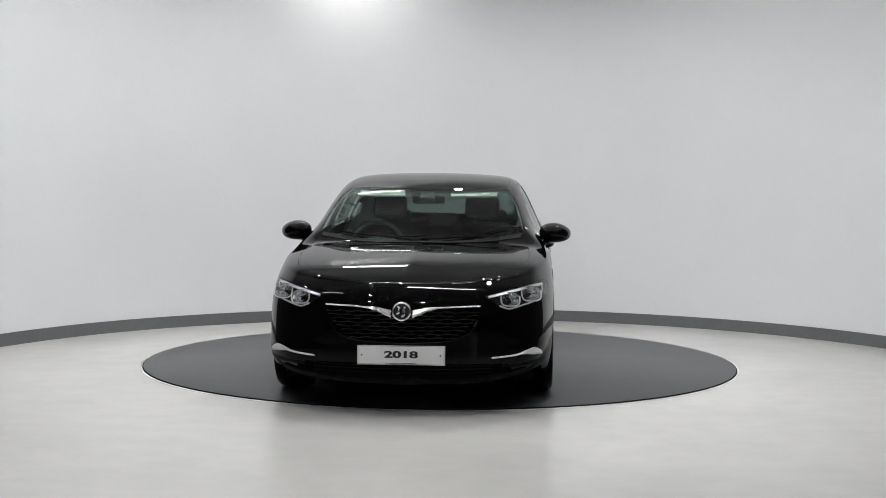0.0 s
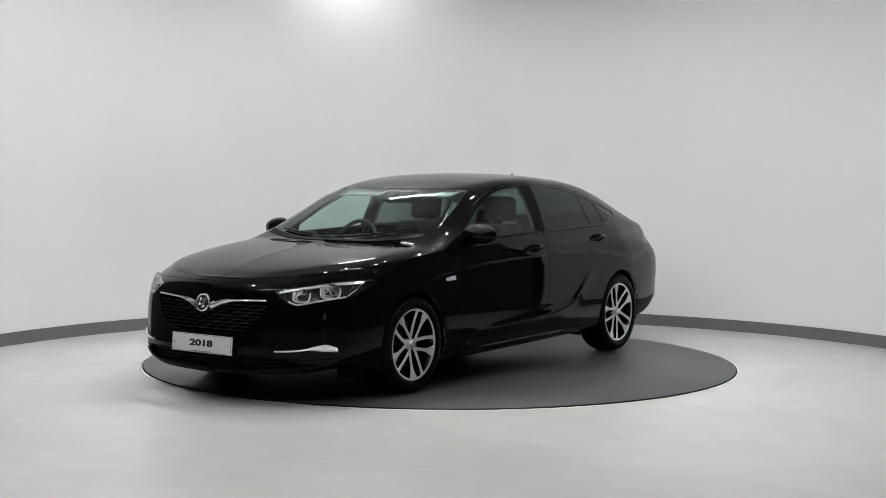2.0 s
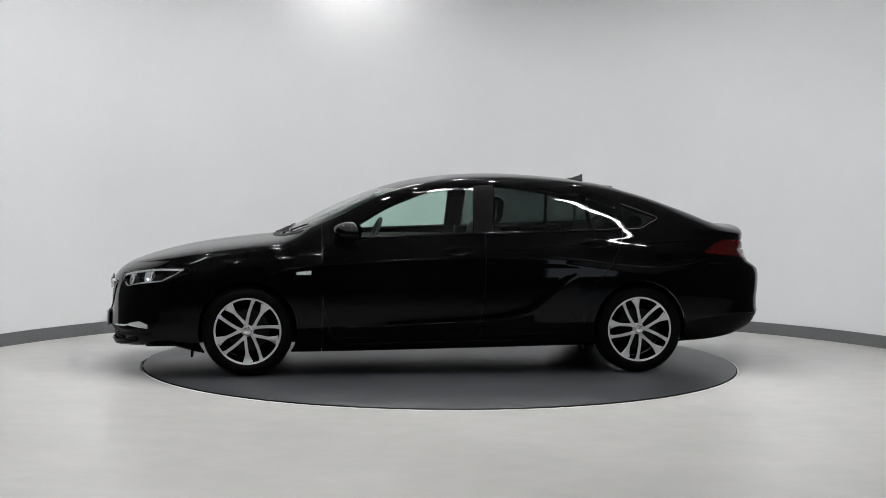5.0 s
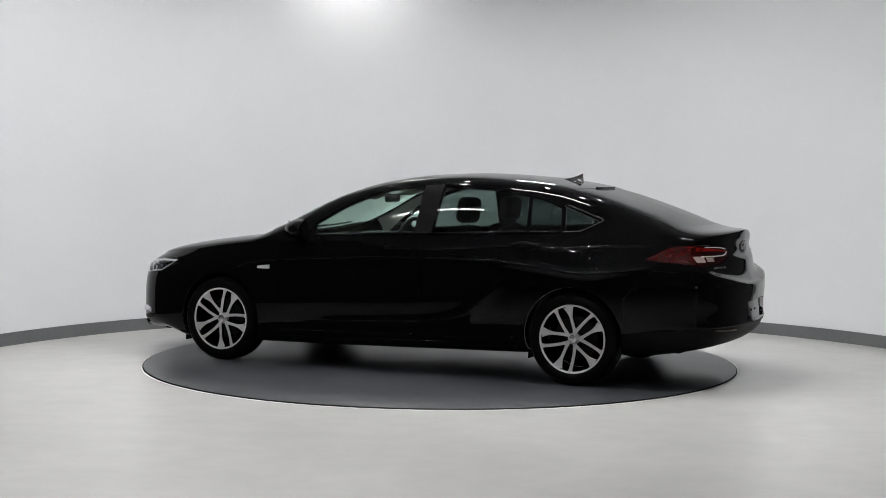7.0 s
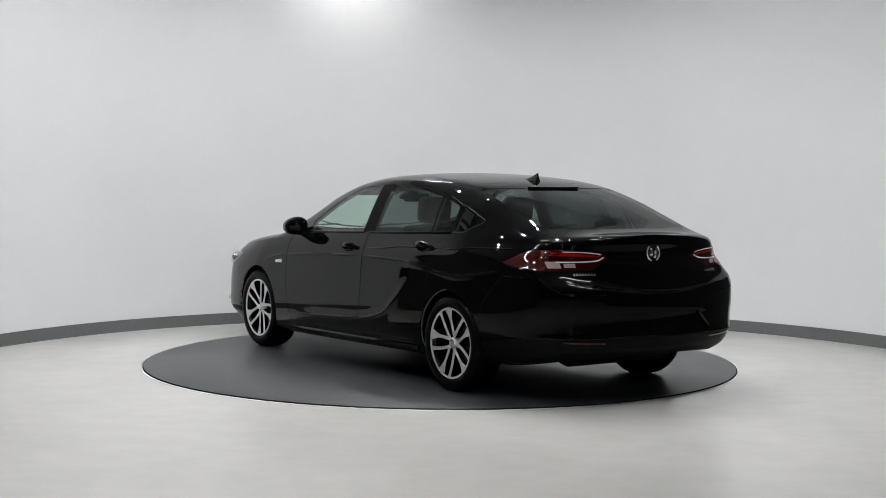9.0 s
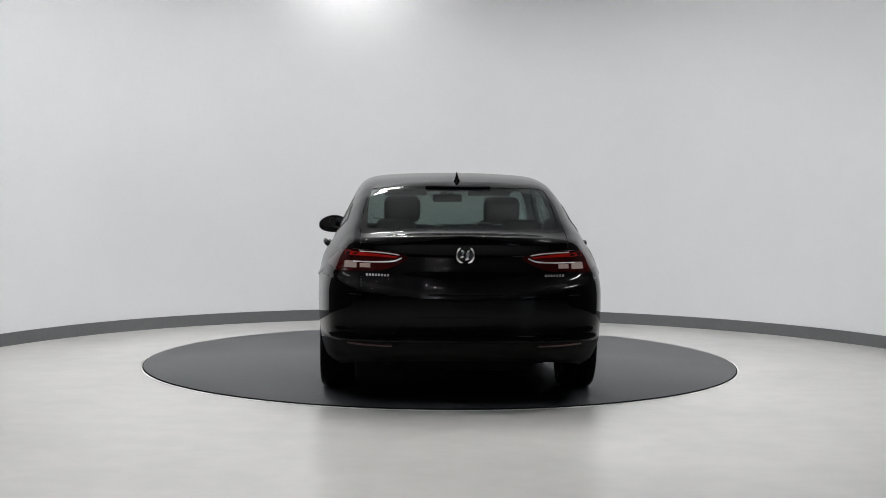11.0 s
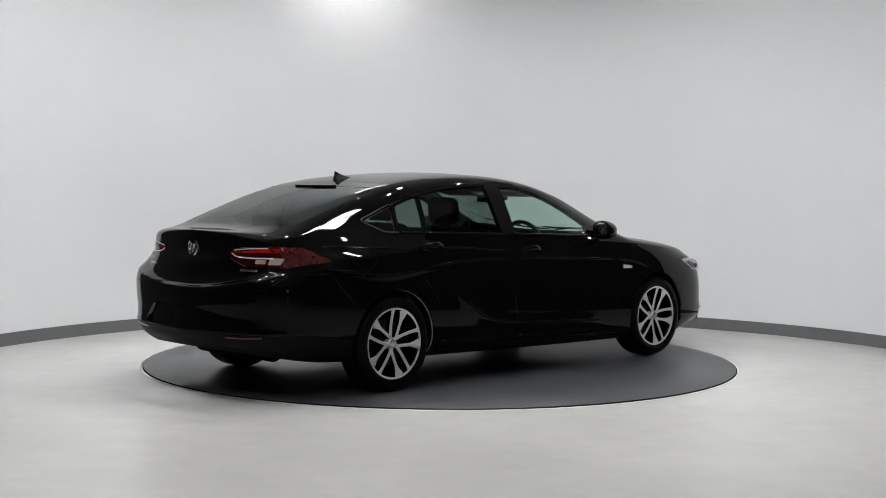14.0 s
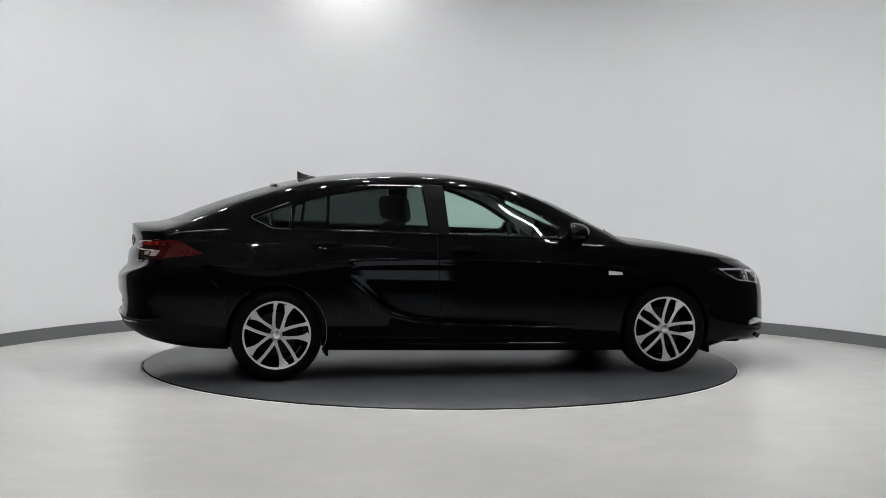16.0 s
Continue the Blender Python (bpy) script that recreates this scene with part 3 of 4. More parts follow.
def build_body(car):
    bm = SKIN
    tag = bm.faces.layers.int.new("panel")
    tag = bm.faces.layers.int["panel"]
    cut(bm, tag, circle(WHEEL_X, HUB_Z + 0.008, 0.345), "side", lambda c: c.y > 0.5 and c.z < 0.75, -1)
    cut(bm, tag, circle(-WHEEL_X, HUB_Z + 0.008, 0.345), "side", lambda c: c.y > 0.5 and c.z < 0.75, -1)
    cut(bm, tag, [(0.893, 1.3), (0.893, 0.05), (3, 0.05), (3, 1.3)], "side", lambda c: True, 1)
    cut(bm, tag, [(1.80, 0.645), (1.735, 0.45), (1.735, 0.05), (2.7, 0.05), (2.7, 0.745), (2.0, 0.745), (1.95, 0.70)], "side", lambda c: c.z < 0.8, 2)
    cut(bm, tag, [(-2.7, 0.700), (-2.36, 0.705), (-2.22, 0.80), (-1.95, 0.80), (-1.765, 0.60), (-1.74, 0.05), (-2.7, 0.05)], "side", lambda c: True, 3)
    cut(bm, tag, [(-2.7, 0.425), (-2.05, 0.415), (-1.70, 0.36), (-1.70, 0.05), (-2.7, 0.05)], "side", lambda c: c.z < 0.5, 21)
    cut(bm, tag, rounded(DOOR_FRONT), "side", lambda c: c.y > 0.4, 4)
    cut(bm, tag, rounded(DOOR_REAR), "side", lambda c: c.y > 0.4, 5)
    cut(bm, tag, PILLAR, "side", lambda c: c.y > 0.4, 6)
    for poly, n in ((GLASS_FRONT, 7), (GLASS_REAR, 8), (GLASS_FIXED, 9), (GLASS_QUARTER, 10)):
        cut(bm, tag, rounded(poly), "side", lambda c: c.y > 0.4 and c.z > 0.9, n)
    cut(bm, tag, rounded(ROOF, 0), "top", lambda c: c.z > 1.2, 11)
    cut(bm, tag, rounded(HATCH_TOP, 0), "top", lambda c: c.z > 0.6999 and c.x < -1.1, 12)
    cut(bm, tag, rounded(SCREEN, 0), "top", lambda c: c.z > 0.93 and c.x > 0.2, 13)
    cut(bm, tag, rounded(BACKLIGHT, 0), "top", lambda c: c.z > 1.0 and c.x < -1.1, 14)
    cut(bm, tag, rounded(BONNET_EDGE, 0), "top", lambda c: c.z > 0.69 and c.x > 0.9, 15)
    cut(bm, tag, rounded(HEADLAMP, 0.008), "end", lambda c: c.x > 1.6, 16)
    cut(bm, tag, rounded(TAILLAMP, 0.03), "end", lambda c: c.x < -1.8, 17)
    cut(bm, tag, rounded([(0.69, 0.9695), (0.762, 0.9635), (0.857, 0.875), (0.79, 0.843), (0.752, 0.852), (0.715, 0.905)], 0.012), "end", lambda c: c.x < -1.8, 22)
    cut(bm, tag, [(-0.01, 0.648), (0.455, 0.648), (0.472, 0.628), (0.405, 0.49), (0.25, 0.437), (-0.01, 0.425)], "end", lambda c: c.x > 2.0, 18)
    cut(bm, tag, rounded([(-0.01, 0.305, 0), (0.60, 0.300), (0.66, 0.262), (0.56, 0.222), (-0.01, 0.212, 0)], 0.02), "end", lambda c: c.x > 1.9, 19)
    cut(bm, tag, rounded([(-0.01, 0.575, 0), (0.335, 0.570), (0.46, 0.455), (0.40, 0.430), (-0.01, 0.425, 0)], 0.02), "end", lambda c: c.x < -2.0, 20)
    bm.normal_update()
    both = lambda n, name, material, label="", **kw: [skin_part(name, panel(bm, tag, n, s, **kw), material, car, label) for s in (0, 1)]
    whole = lambda n, name, material, label="", **kw: skin_part(name, panel(bm, tag, n, 2, **kw), material, car, label)
    parts = {}
    parts["quarter"] = both(0, "rear_quarter", M_PAINT)
    parts["fender"] = both(1, "fender", M_PAINT)
    whole(2, "front_bumper", M_PAINT)
    whole(3, "rear_bumper", M_PAINT)
    whole(21, "rear_valance", M_PLASTIC, "matt black plastic rear valance")
    parts["front_door"] = both(4, "front_door", M_PAINT, rim=0.03)
    parts["rear_door"] = both(5, "rear_door", M_PAINT, rim=0.03)
    for n, key, glassm, label in ((6, "front_door", M_PILLAR, "satin black pillar trim"), (7, "front_door", M_GLASS, "green-tinted door glass"),
                                  (8, "rear_door", M_PRIVACY, "dark-tinted door glass"), (9, "rear_door", M_PRIVACY, "dark-tinted small fixed glass")):
        for s in (0, 1):
            skin_part("pillar_trim" if n == 6 else "window", panel(bm, tag, n, s, gap=-0.001, rim=0.004, push=-0.003 if n > 6 else 0.0), glassm, parts[key][s], label)
    for s in (0, 1):
        skin_part("quarter_window", panel(bm, tag, 10, s, gap=-0.001, rim=0.004, push=-0.002), M_PRIVACY, car, "dark-tinted quarter glass")
    roof = whole(11, "roof", M_PAINT)
    hatch = whole(12, "hatch", M_PAINT)
    whole(13, "windscreen", M_GLASS, "clear green-tinted windscreen", gap=-0.001, rim=0.004, push=-0.002)
    skin_part("rear_window", panel(bm, tag, 14, 2, gap=-0.001, rim=0.004, push=-0.002), M_PRIVACY, hatch, "dark-tinted rear window")
    bonnet = whole(15, "bonnet", M_PAINT)
    liner, _ = panel(bm, tag, 11, 2, rim=0.0, gap=0.0, push=-0.03)
    part("headliner", liner, M_LINER, car, "pale grey headliner")
    return bm, tag, parts, hatch, bonnet


def build_wheel(car, x, side, phase):
    """An alloy wheel with five pairs of machined spokes; its outer face looks to the side."""
    wheel = new("wheel", None)
    wheel.parent = car
    wheel.matrix_basis = pose(x, 0.905 * side, HUB_Z, 0, 0, 0 if side > 0 else 180) @ pose(0, 0, 0, 0, phase, 0)
    r = TYRE_R
    bm = bmesh.new()
    lathe(bm, [(0.228, -0.01), (0.2385, -0.003), (0.250, 0.004), (0.262, 0.0065), (0.276, 0.007), (0.279, 0.0055), (0.296, 0.001), (0.308, -0.012), (0.316, -0.03), (r, -0.05), (r, -0.075), (r - 0.006, -0.078), (r - 0.006, -0.084), (r, -0.087),
               (r, -0.135), (r - 0.006, -0.138), (r - 0.006, -0.144), (r, -0.147), (r, -0.175), (0.316, -0.195), (0.300, -0.22), (0.25, -0.225), (0.228, -0.215)], 72, closed=True)
    part("tyre", bm, M_RUBBER, wheel, "black rubber tyre", angle=30)
    bm = bmesh.new()
    lathe(bm, [(0.2285, -0.006), (0.236, -0.004), (0.238, -0.008), (0.232, -0.013), (0.225, -0.012), (0.2225, -0.008)], 72, closed=True)
    part("rim", bm, M_ALLOY, wheel, "bright machined rim lip", angle=60)
    bm = bmesh.new()
    lathe(bm, [(0.2275, -0.014), (0.2175, -0.03), (0.211, -0.07), (0.206, -0.16), (0.216, -0.21)], 72)
    part("barrel", bm, M_ALLOYDARK, wheel, "dark painted rim barrel")
    bm = bmesh.new()
    lathe(bm, [(0.0001, -0.085), (0.145, -0.085), (0.15, -0.09), (0.15, -0.105), (0.0001, -0.105)], 48)
    part("brake_disc", bm, M_STEEL, wheel, "steel brake disc")
    # Added disc that hides the bright floor behind the open barrel.
    bm = bmesh.new()
    lathe(bm, [(0.0001, -0.19), (0.10, -0.192), (0.208, -0.186), (0.209, -0.194), (0.0001, -0.200)], 48)
    part("blackout_disc", bm, M_DARK, wheel, "black disc added to darken the gaps between the spokes")
    bm = bmesh.new()
    box(bm, 0.07, 0.165, -0.13, -0.07, -0.09, 0.09, 0.015)
    part("caliper", bm, M_DARK, wheel)
    for k in range(5):
        ang = 2 * math.pi * k / 5
        out, across = Vector((-math.sin(ang), 0, math.cos(ang))), Vector((-math.cos(ang), 0, -math.sin(ang)))
        # one straight slim spoke and one that flares into the rim
        for kind in ("straight", "flared"):
            rows = []
            for i in range(11):
                t = i / 10
                if kind == "straight":
                    r, c, w = 0.026 + 0.198 * t, -0.018 - 0.006 * math.sin(math.pi * t), 0.0112 + 0.006 * max(t - 0.88, 0) / 0.12 + 0.003 * max(0.25 - t, 0) / 0.25
                else:
                    r, c = 0.026 + 0.187 * t, 0.030 + 0.046 * t
                    flare = max(t - 0.55, 0) / 0.45
                    c += 0.006 * flare
                    w = 0.0112 + 0.032 * flare**1.6 + 0.003 * max(0.25 - t, 0) / 0.25
                y = -0.026 + 0.019 * t**1.5
                d = out * r + across * c
                cap = 0.004
                rows.append([d - across * w + Vector((0, y - cap, 0)), d - across * w * 0.84 + Vector((0, y, 0)), d + across * w * 0.84 + Vector((0, y, 0)),
                             d + across * w + Vector((0, y - cap, 0)), d + across * w * 0.8 + Vector((0, y - 0.035, 0)), d - across * w * 0.8 + Vector((0, y - 0.035, 0))])
            for name, material, label, js in (("spoke", M_ALLOY, "bright machined spoke", (0, 1, 2)), ("spoke_side", M_ALLOYDARK, "black painted spoke flank", (3, 4, 5))):
                target = bmesh.new()
                vs = [[target.verts.new(p) for p in row] for row in rows]
                for a, b in zip(vs, vs[1:]):
                    for j in js:
                        target.faces.new((a[j], a[(j + 1) % 6], b[(j + 1) % 6], b[j]))
                bmesh.ops.delete(target, geom=[v for v in target.verts if not v.link_faces], context="VERTS")
                bmesh.ops.recalc_face_normals(target, faces=target.faces)
                if sum(f.normal.y for f in target.faces) < 0 and name == "spoke":
                    bmesh.ops.reverse_faces(target, faces=target.faces)
                part(name, target, material, wheel, label, angle=30)
    bm = bmesh.new()
    lathe(bm, [(0.0001, -0.016), (0.024, -0.016), (0.027, -0.018), (0.029, -0.022), (0.036, -0.027), (0.040, -0.034), (0.042, -0.06)], 40)
    part("hub", bm, M_ALLOY, wheel, "bright machined hub")
    bm = bmesh.new()
    lathe(bm, [(0.0001, -0.0125), (0.026, -0.0140), (0.0285, -0.018)], 32)
    part("centre_cap", bm, M_CHROME, wheel, "round silver centre cap")
    for k in range(5):
        a = 2 * math.pi * (k + 0.5) / 5
        bm = bmesh.new()
        lathe(bm, [(0.0001, -0.018), (0.007, -0.018), (0.0085, -0.021), (0.009, -0.04)], 6, m=Matrix.Translation((0.060 * math.cos(a), -0.02, 0.060 * math.sin(a))))
        part("lug_nut", bm, M_ALLOYDARK, wheel)
    return wheel


def build_underside(car):
    bm = bmesh.new()
    box(bm, -1.75, 2.05, -0.56, 0.56, 0.20, 0.26, 0.02)
    box(bm, -0.98, 0.98, -0.80, 0.80, 0.20, 0.26, 0.02)
    box(bm, -2.15, -1.80, -0.50, 0.50, 0.32, 0.40, 0.02)
    box(bm, 1.82, 2.15, -0.60, 0.60, 0.18, 0.25, 0.02)
    part("underbody", bm, M_DARK, car, "black underbody panel")
    bm = bmesh.new()
    tube(bm, [(-2.02, -0.45, 0.275), (-2.02, -0.40, 0.275), (-2.02, 0.40, 0.275), (-2.02, 0.45, 0.275)], [0.05, 0.075, 0.075, 0.05], 18)
    part("muffler", bm, M_DARK, car, "dark exhaust muffler")
    for x in (WHEEL_X, -WHEEL_X):
        for s in (1, -1):
            bm = bmesh.new()
            n = 24
            rows = []
            for i in range(n + 1):
                a = math.pi * (-0.08 + 1.16 * i / n)
                rows.append([bm.verts.new((x + 0.355 * math.cos(a), y * s, HUB_Z + 0.008 + 0.355 * math.sin(a))) for y in (0.885, 0.60)])
            for a, b in zip(rows, rows[1:]):
                bm.faces.new((a[0], b[0], b[1], a[1]))
            inner = [r[1] for r in rows]
            bm.faces.new(inner)
            part("arch_liner", bm, M_DARK, car)


def strip_on(pts, width, proud, thick, project, crown=0.0):
    """A flat bar laid on the body along points (a, b): width may change along it."""
    bm = bmesh.new()
    rows = []
    for i, (a, b) in enumerate(pts):
        w = width[i] if isinstance(width, (list, tuple)) else width
        p0, n0 = project(a, b - w / 2)
        p1, n1 = project(a, b + w / 2)
        row = [p0 + n0 * (proud - thick), p0 + n0 * proud, p1 + n1 * proud, p1 + n1 * (proud - thick)]
        if crown:
            row.insert(2, (p0 * 0.62 + p1 * 0.38) + n0 * (proud + min(crown, w * 0.45)))
        rows.append([bm.verts.new(q) for q in row])
    k = len(rows[0])
    for a, b in zip(rows, rows[1:]):
        for j in range(k):
            bm.faces.new((a[j], a[(j + 1) % k], b[(j + 1) % k], b[j]))
    bm.faces.new(rows[0][::-1]), bm.faces.new(rows[-1])
    bmesh.ops.recalc_face_normals(bm, faces=bm.faces)
    return bm


def spread(points, n=12):
    """More points along a bent line, smoothly."""
    s = [0.0]
    for a, b in zip(points, points[1:]):
        s.append(s[-1] + math.hypot(b[0] - a[0], b[1] - a[1]))
    f = [curve(s, [p[c] for p in points]) for c in range(len(points[0]))]
    return [tuple(g(s[-1] * i / n) for g in f) for i in range(n + 1)]


def build_badge(parent, at, turn):
    """A round chrome badge with a plain raised mark."""
    badge = new("badge", None)
    badge.parent = parent
    badge.matrix_basis = Matrix.Translation(at) @ turn
    tagged(badge, "round chrome badge with a plain mark")
    bm = bmesh.new()
    lathe(bm, [(0.045, 0.0), (0.047, 0.008), (0.053, 0.011), (0.058, 0.008), (0.059, 0.0)], 40, closed=True)
    part("ring", bm, M_CHROME, badge, "bright chrome ring")
    bm = bmesh.new()
    lathe(bm, [(0.0001, 0.005), (0.03, 0.004), (0.0465, 0.001)], 40)
    part("backing", bm, M_BADGE, badge, "dark badge ground")
    bm = bmesh.new()
    tube(bm, spread([(-0.026, 0.006, 0.026), (-0.012, 0.008, 0.010), (-0.016, 0.008, -0.012), (0.000, 0.007, -0.032)], 10), [0.005, 0.007, 0.009, 0.010, 0.011, 0.011, 0.010, 0.010, 0.010, 0.009, 0.006], 8)
    tube(bm, spread([(0.026, 0.006, 0.028), (0.014, 0.008, 0.014), (0.016, 0.008, -0.004), (0.030, 0.006, -0.016)], 8), [0.005, 0.008, 0.009, 0.011, 0.011, 0.010, 0.009, 0.008, 0.005], 8)
    part("mark", bm, M_CHROME, badge, "raised chrome mark")
    return badge


def front_skin(y, z):
    return on_end(y, z, True)


def rear_skin(y, z):
    return on_end(y, z, False)


def build_front(car, bm, tag):
    # grille: dark mesh behind, slats, bright wings
    grille = skin_part("grille", panel(bm, tag, 18, 2, rim=-0.05, gap=0.0, push=-0.05), M_DARK, car, "black slatted radiator grille")
    for k in range(8):
        z = 0.455 + 0.0225 * k
        w = 0.27 + 0.21 * min(1, ((z - 0.435) / 0.17)) ** 0.7
        slat = bmesh.new()
        rows = []
        for i in range(73):
            y = -w + 2 * w * i / 72
            p, n = front_skin(y, z)
            p = p - n * 0.018
            wav = 0.005 * math.cos(y * 58 + k * math.pi)
            p.z += 0.0026 * math.cos(y * 58 + k * math.pi)
            rows.append([slat.verts.new(p + Vector((0, 0, 0.004))), slat.verts.new(p + Vector((0.012 + wav, 0, 0.001))), slat.verts.new(p + Vector((0.012 + wav, 0, -0.002))), slat.verts.new(p + Vector((-0.006, 0, -0.004)))])
        for a, b in zip(rows, rows[1:]):
            for j in range(4):
                slat.faces.new((a[j], a[(j + 1) % 4], b[(j + 1) % 4], b[j]))
        bmesh.ops.recalc_face_normals(slat, faces=slat.faces)
        part("slat", slat, M_SLAT, grille)
    for s in (1, -1):
        pts = spread([(0.064, 0.598), (0.10, 0.608), (0.15, 0.624), (0.22, 0.634), (0.33, 0.640), (0.462, 0.644)], 20)
        wid = [0.009 + 0.036 * max(0.0, (0.24 - p[0]) / 0.176) ** 1.2 for p in pts]
        part("wing_bar", strip_on([(p[0] * s, p[1]) for p in pts], wid, 0.010, 0.02, front_skin, 0.014), M_CHROME, grille, "bright chrome wing-shaped bar", angle=20)
        pts = spread([(0.0, 0.424), (0.25, 0.436), (0.405, 0.489), (0.472, 0.628)], 24)
        part("surround", strip_on([(p[0] * s, p[1]) for p in pts], 0.006, 0.006, 0.012, front_skin), M_GLOSSBLACK, grille, "gloss black grille surround", angle=60)
    build_badge(car, front_skin(0, 0.615)[0] + Vector((0.012, 0, 0)), pose(0, 0, 0, 0, 0, -90) @ pose(0, 0, 0, 8, 0, 0))
    intake = skin_part("lower_intake", panel(bm, tag, 19, 2, rim=-0.05, gap=0.0, push=-0.05), M_DARK, car, "black lower air intake")
    for z in (0.238, 0.262, 0.284):
        part("slat", strip_on([(-0.55 + 1.1 * i / 20, z) for i in range(21)], 0.007, -0.015, 0.01, front_skin), M_PLASTIC, intake)
    pts = spread([(0.0, 0.197), (0.35, 0.203), (0.60, 0.226), (0.74, 0.255)], 20)
    both = [(-a, b) for a, b in reversed(pts[1:])] + pts
    part("front_lip", strip_on(both, 0.022, 0.014, 0.03, front_skin), M_PLASTIC, car, "satin black bumper lip", angle=60)
    for s in (1, -1):
        fog = new("fog_surround", None)
        fog.parent = car
        tagged(fog, "dark fog recess with a chrome blade")
        pts = spread([(0.53, 0.336), (0.66, 0.345), (0.745, 0.359), (0.788, 0.361), (0.822, 0.348)], 22)
        wid = [0.010 + 0.034 * max(0.0, 1 - abs(p[0] - 0.785) / 0.08) for p in pts]
        part("blade", strip_on([(p[0] * s, p[1]) for p in pts], wid, 0.010, 0.02, front_skin, 0.012), M_GUIDE, fog, "bright chrome blade", angle=20)
        pts = spread([(0.60, 0.285), (0.72, 0.288), (0.83, 0.300)], 10)
        part("recess", strip_on([(p[0] * s, p[1]) for p in pts], 0.022, 0.002, 0.01, front_skin), M_PLASTIC, fog, "black recess", angle=60)
    for s in (0, 1):
        side = 1 - 2 * s
        lamp = skin_part("headlamp", panel(bm, tag, 16, s, rim=-0.05, gap=0.0, push=-0.055), M_LAMPHOUSE, car, "headlamp with clear lens and silver bowls")
        skin_part("lens", panel(bm, tag, 16, s, gap=0.001, rim=0.012), M_CLEAR, lamp, "clear lens cover")
        for y, z, r in ((0.638, 0.677, 0.043), (0.762, 0.702, 0.047)):
            p, n = front_skin(y * side, z)
            n = (n + Vector((1.2, 0, 0))).normalized()
            m = Matrix.Translation(p - Vector((0.038, 0, 0))) @ n.to_track_quat("Y", "Z").to_matrix().to_4x4()
            b2 = bmesh.new()
            lathe(b2, [(r * 1.12, 0.014), (r * 1.08, 0.006), (r * 0.85, -0.012), (r * 0.45, -0.030), (0.0001, -0.036)], 14, m=m @ Matrix.Diagonal((1.30, 1, 0.90, 1)))
            bowl = part("reflector", b2, M_LENS, lamp, "silver faceted reflector bowl", angle=4)
            b2 = bmesh.new()
            lathe(b2, [(0.0001, -0.004), (r * 0.16, -0.008), (r * 0.20, -0.03)], 12, m=m)
            part("bulb", b2, M_LAMPHOUSE, lamp, "small bulb cap")
            b2 = bmesh.new()
            tube(b2, [m @ Vector((1.36 * r * math.cos(a) * abs(math.cos(a)) ** -0.35, 0.016, 1.02 * r * math.sin(a) * abs(math.sin(a)) ** -0.35)) for a in [math.pi * (0.92 + 1.16 * i / 23) for i in range(24)]], 0.0042, 8)
            part("bowl_edge", b2, M_GUIDE, lamp, "silver edge round the reflector")
        pts = spread([(0.515, 0.704), (0.66, 0.735), (0.80, 0.757), (0.846, 0.755), (0.848, 0.72), (0.838, 0.678)], 30)
        part("light_guide", strip_on([(p[0] * side, p[1]) for p in pts], 0.013, -0.012, 0.006, front_skin), M_GUIDE, lamp, "silver daytime light guide", angle=60)
        pts = spread([(0.585, 0.648), (0.64, 0.628), (0.74, 0.650), (0.835, 0.672)], 16)
        part("bezel", strip_on([(p[0] * side, p[1]) for p in pts], 0.010, -0.014, 0.006, front_skin), M_GUIDE, lamp, "silver bezel", angle=60)


def lettering(name, text, size, stretch, material, parent, m):
    data = bpy.data.curves.new(name, "FONT")
    data.body, data.size, data.align_x, data.align_y, data.extrude, data.offset = text, size, "CENTER", "CENTER", 0.0006, 0.0023
    tmp = bpy.data.objects.new(name, data)
    scene.collection.objects.link(tmp)
    bpy.context.view_layer.update()
    me = bpy.data.meshes.new_from_object(tmp.evaluated_get(bpy.context.evaluated_depsgraph_get()))
    bpy.data.objects.remove(tmp)
    me.materials.clear()
    me.materials.append(material)
    ob = new(name, me)
    ob.parent = parent
    ob.matrix_basis = m @ Matrix.Diagonal((stretch, 1, 1, 1))
    return ob


def build_plate(car):
    plate = new("front_plate", None)
    plate.parent = car
    plate.matrix_basis = pose(2.452, 0, 0.356, 0, -4, 0)
    tagged(plate, "white show plate with the year 2018 in black")
    bm = bmesh.new()
    box(bm, -0.012, 0.0, -0.262, 0.262, -0.0575, 0.0575, 0.004)
    part("board", bm, M_WHITE, plate)
    for s in (1, -1):
        bm = bmesh.new()
        box(bm, 0.0002, 0.0012, -0.257, 0.257, s * 0.0535 - 0.0008, s * 0.0535 + 0.0008)
        part("border_line", bm, M_BLACKINK, plate)
        bm = bmesh.new()
        box(bm, 0.0002, 0.0012, s * 0.257 - 0.0008, s * 0.257 + 0.0008, -0.052, 0.052)
        part("border_line", bm, M_BLACKINK, plate)
        bm = bmesh.new()
        lathe(bm, [(0.0001, 0.002), (0.004, 0.0015), (0.005, 0.0002)], 12, m=pose(0, s * 0.235, 0, 0, 0, -90))
        part("screw", bm, M_STEEL, plate)
    lettering("lettering", "2018", 0.054, 1.85, M_BLACKINK, plate, pose(0.0012, 0, 0.002, 90, 0, 90))
    bm = bmesh.new()
    box(bm, 0.0002, 0.0012, -0.09, 0.09, -0.0495, -0.0465)
    part("small_print", bm, M_BLACKINK, plate)
    bm = bmesh.new()
    box(bm, -0.05, -0.011, -0.20, 0.20, -0.05, 0.05, 0.01)
    part("bracket", bm, M_PLASTIC, plate)


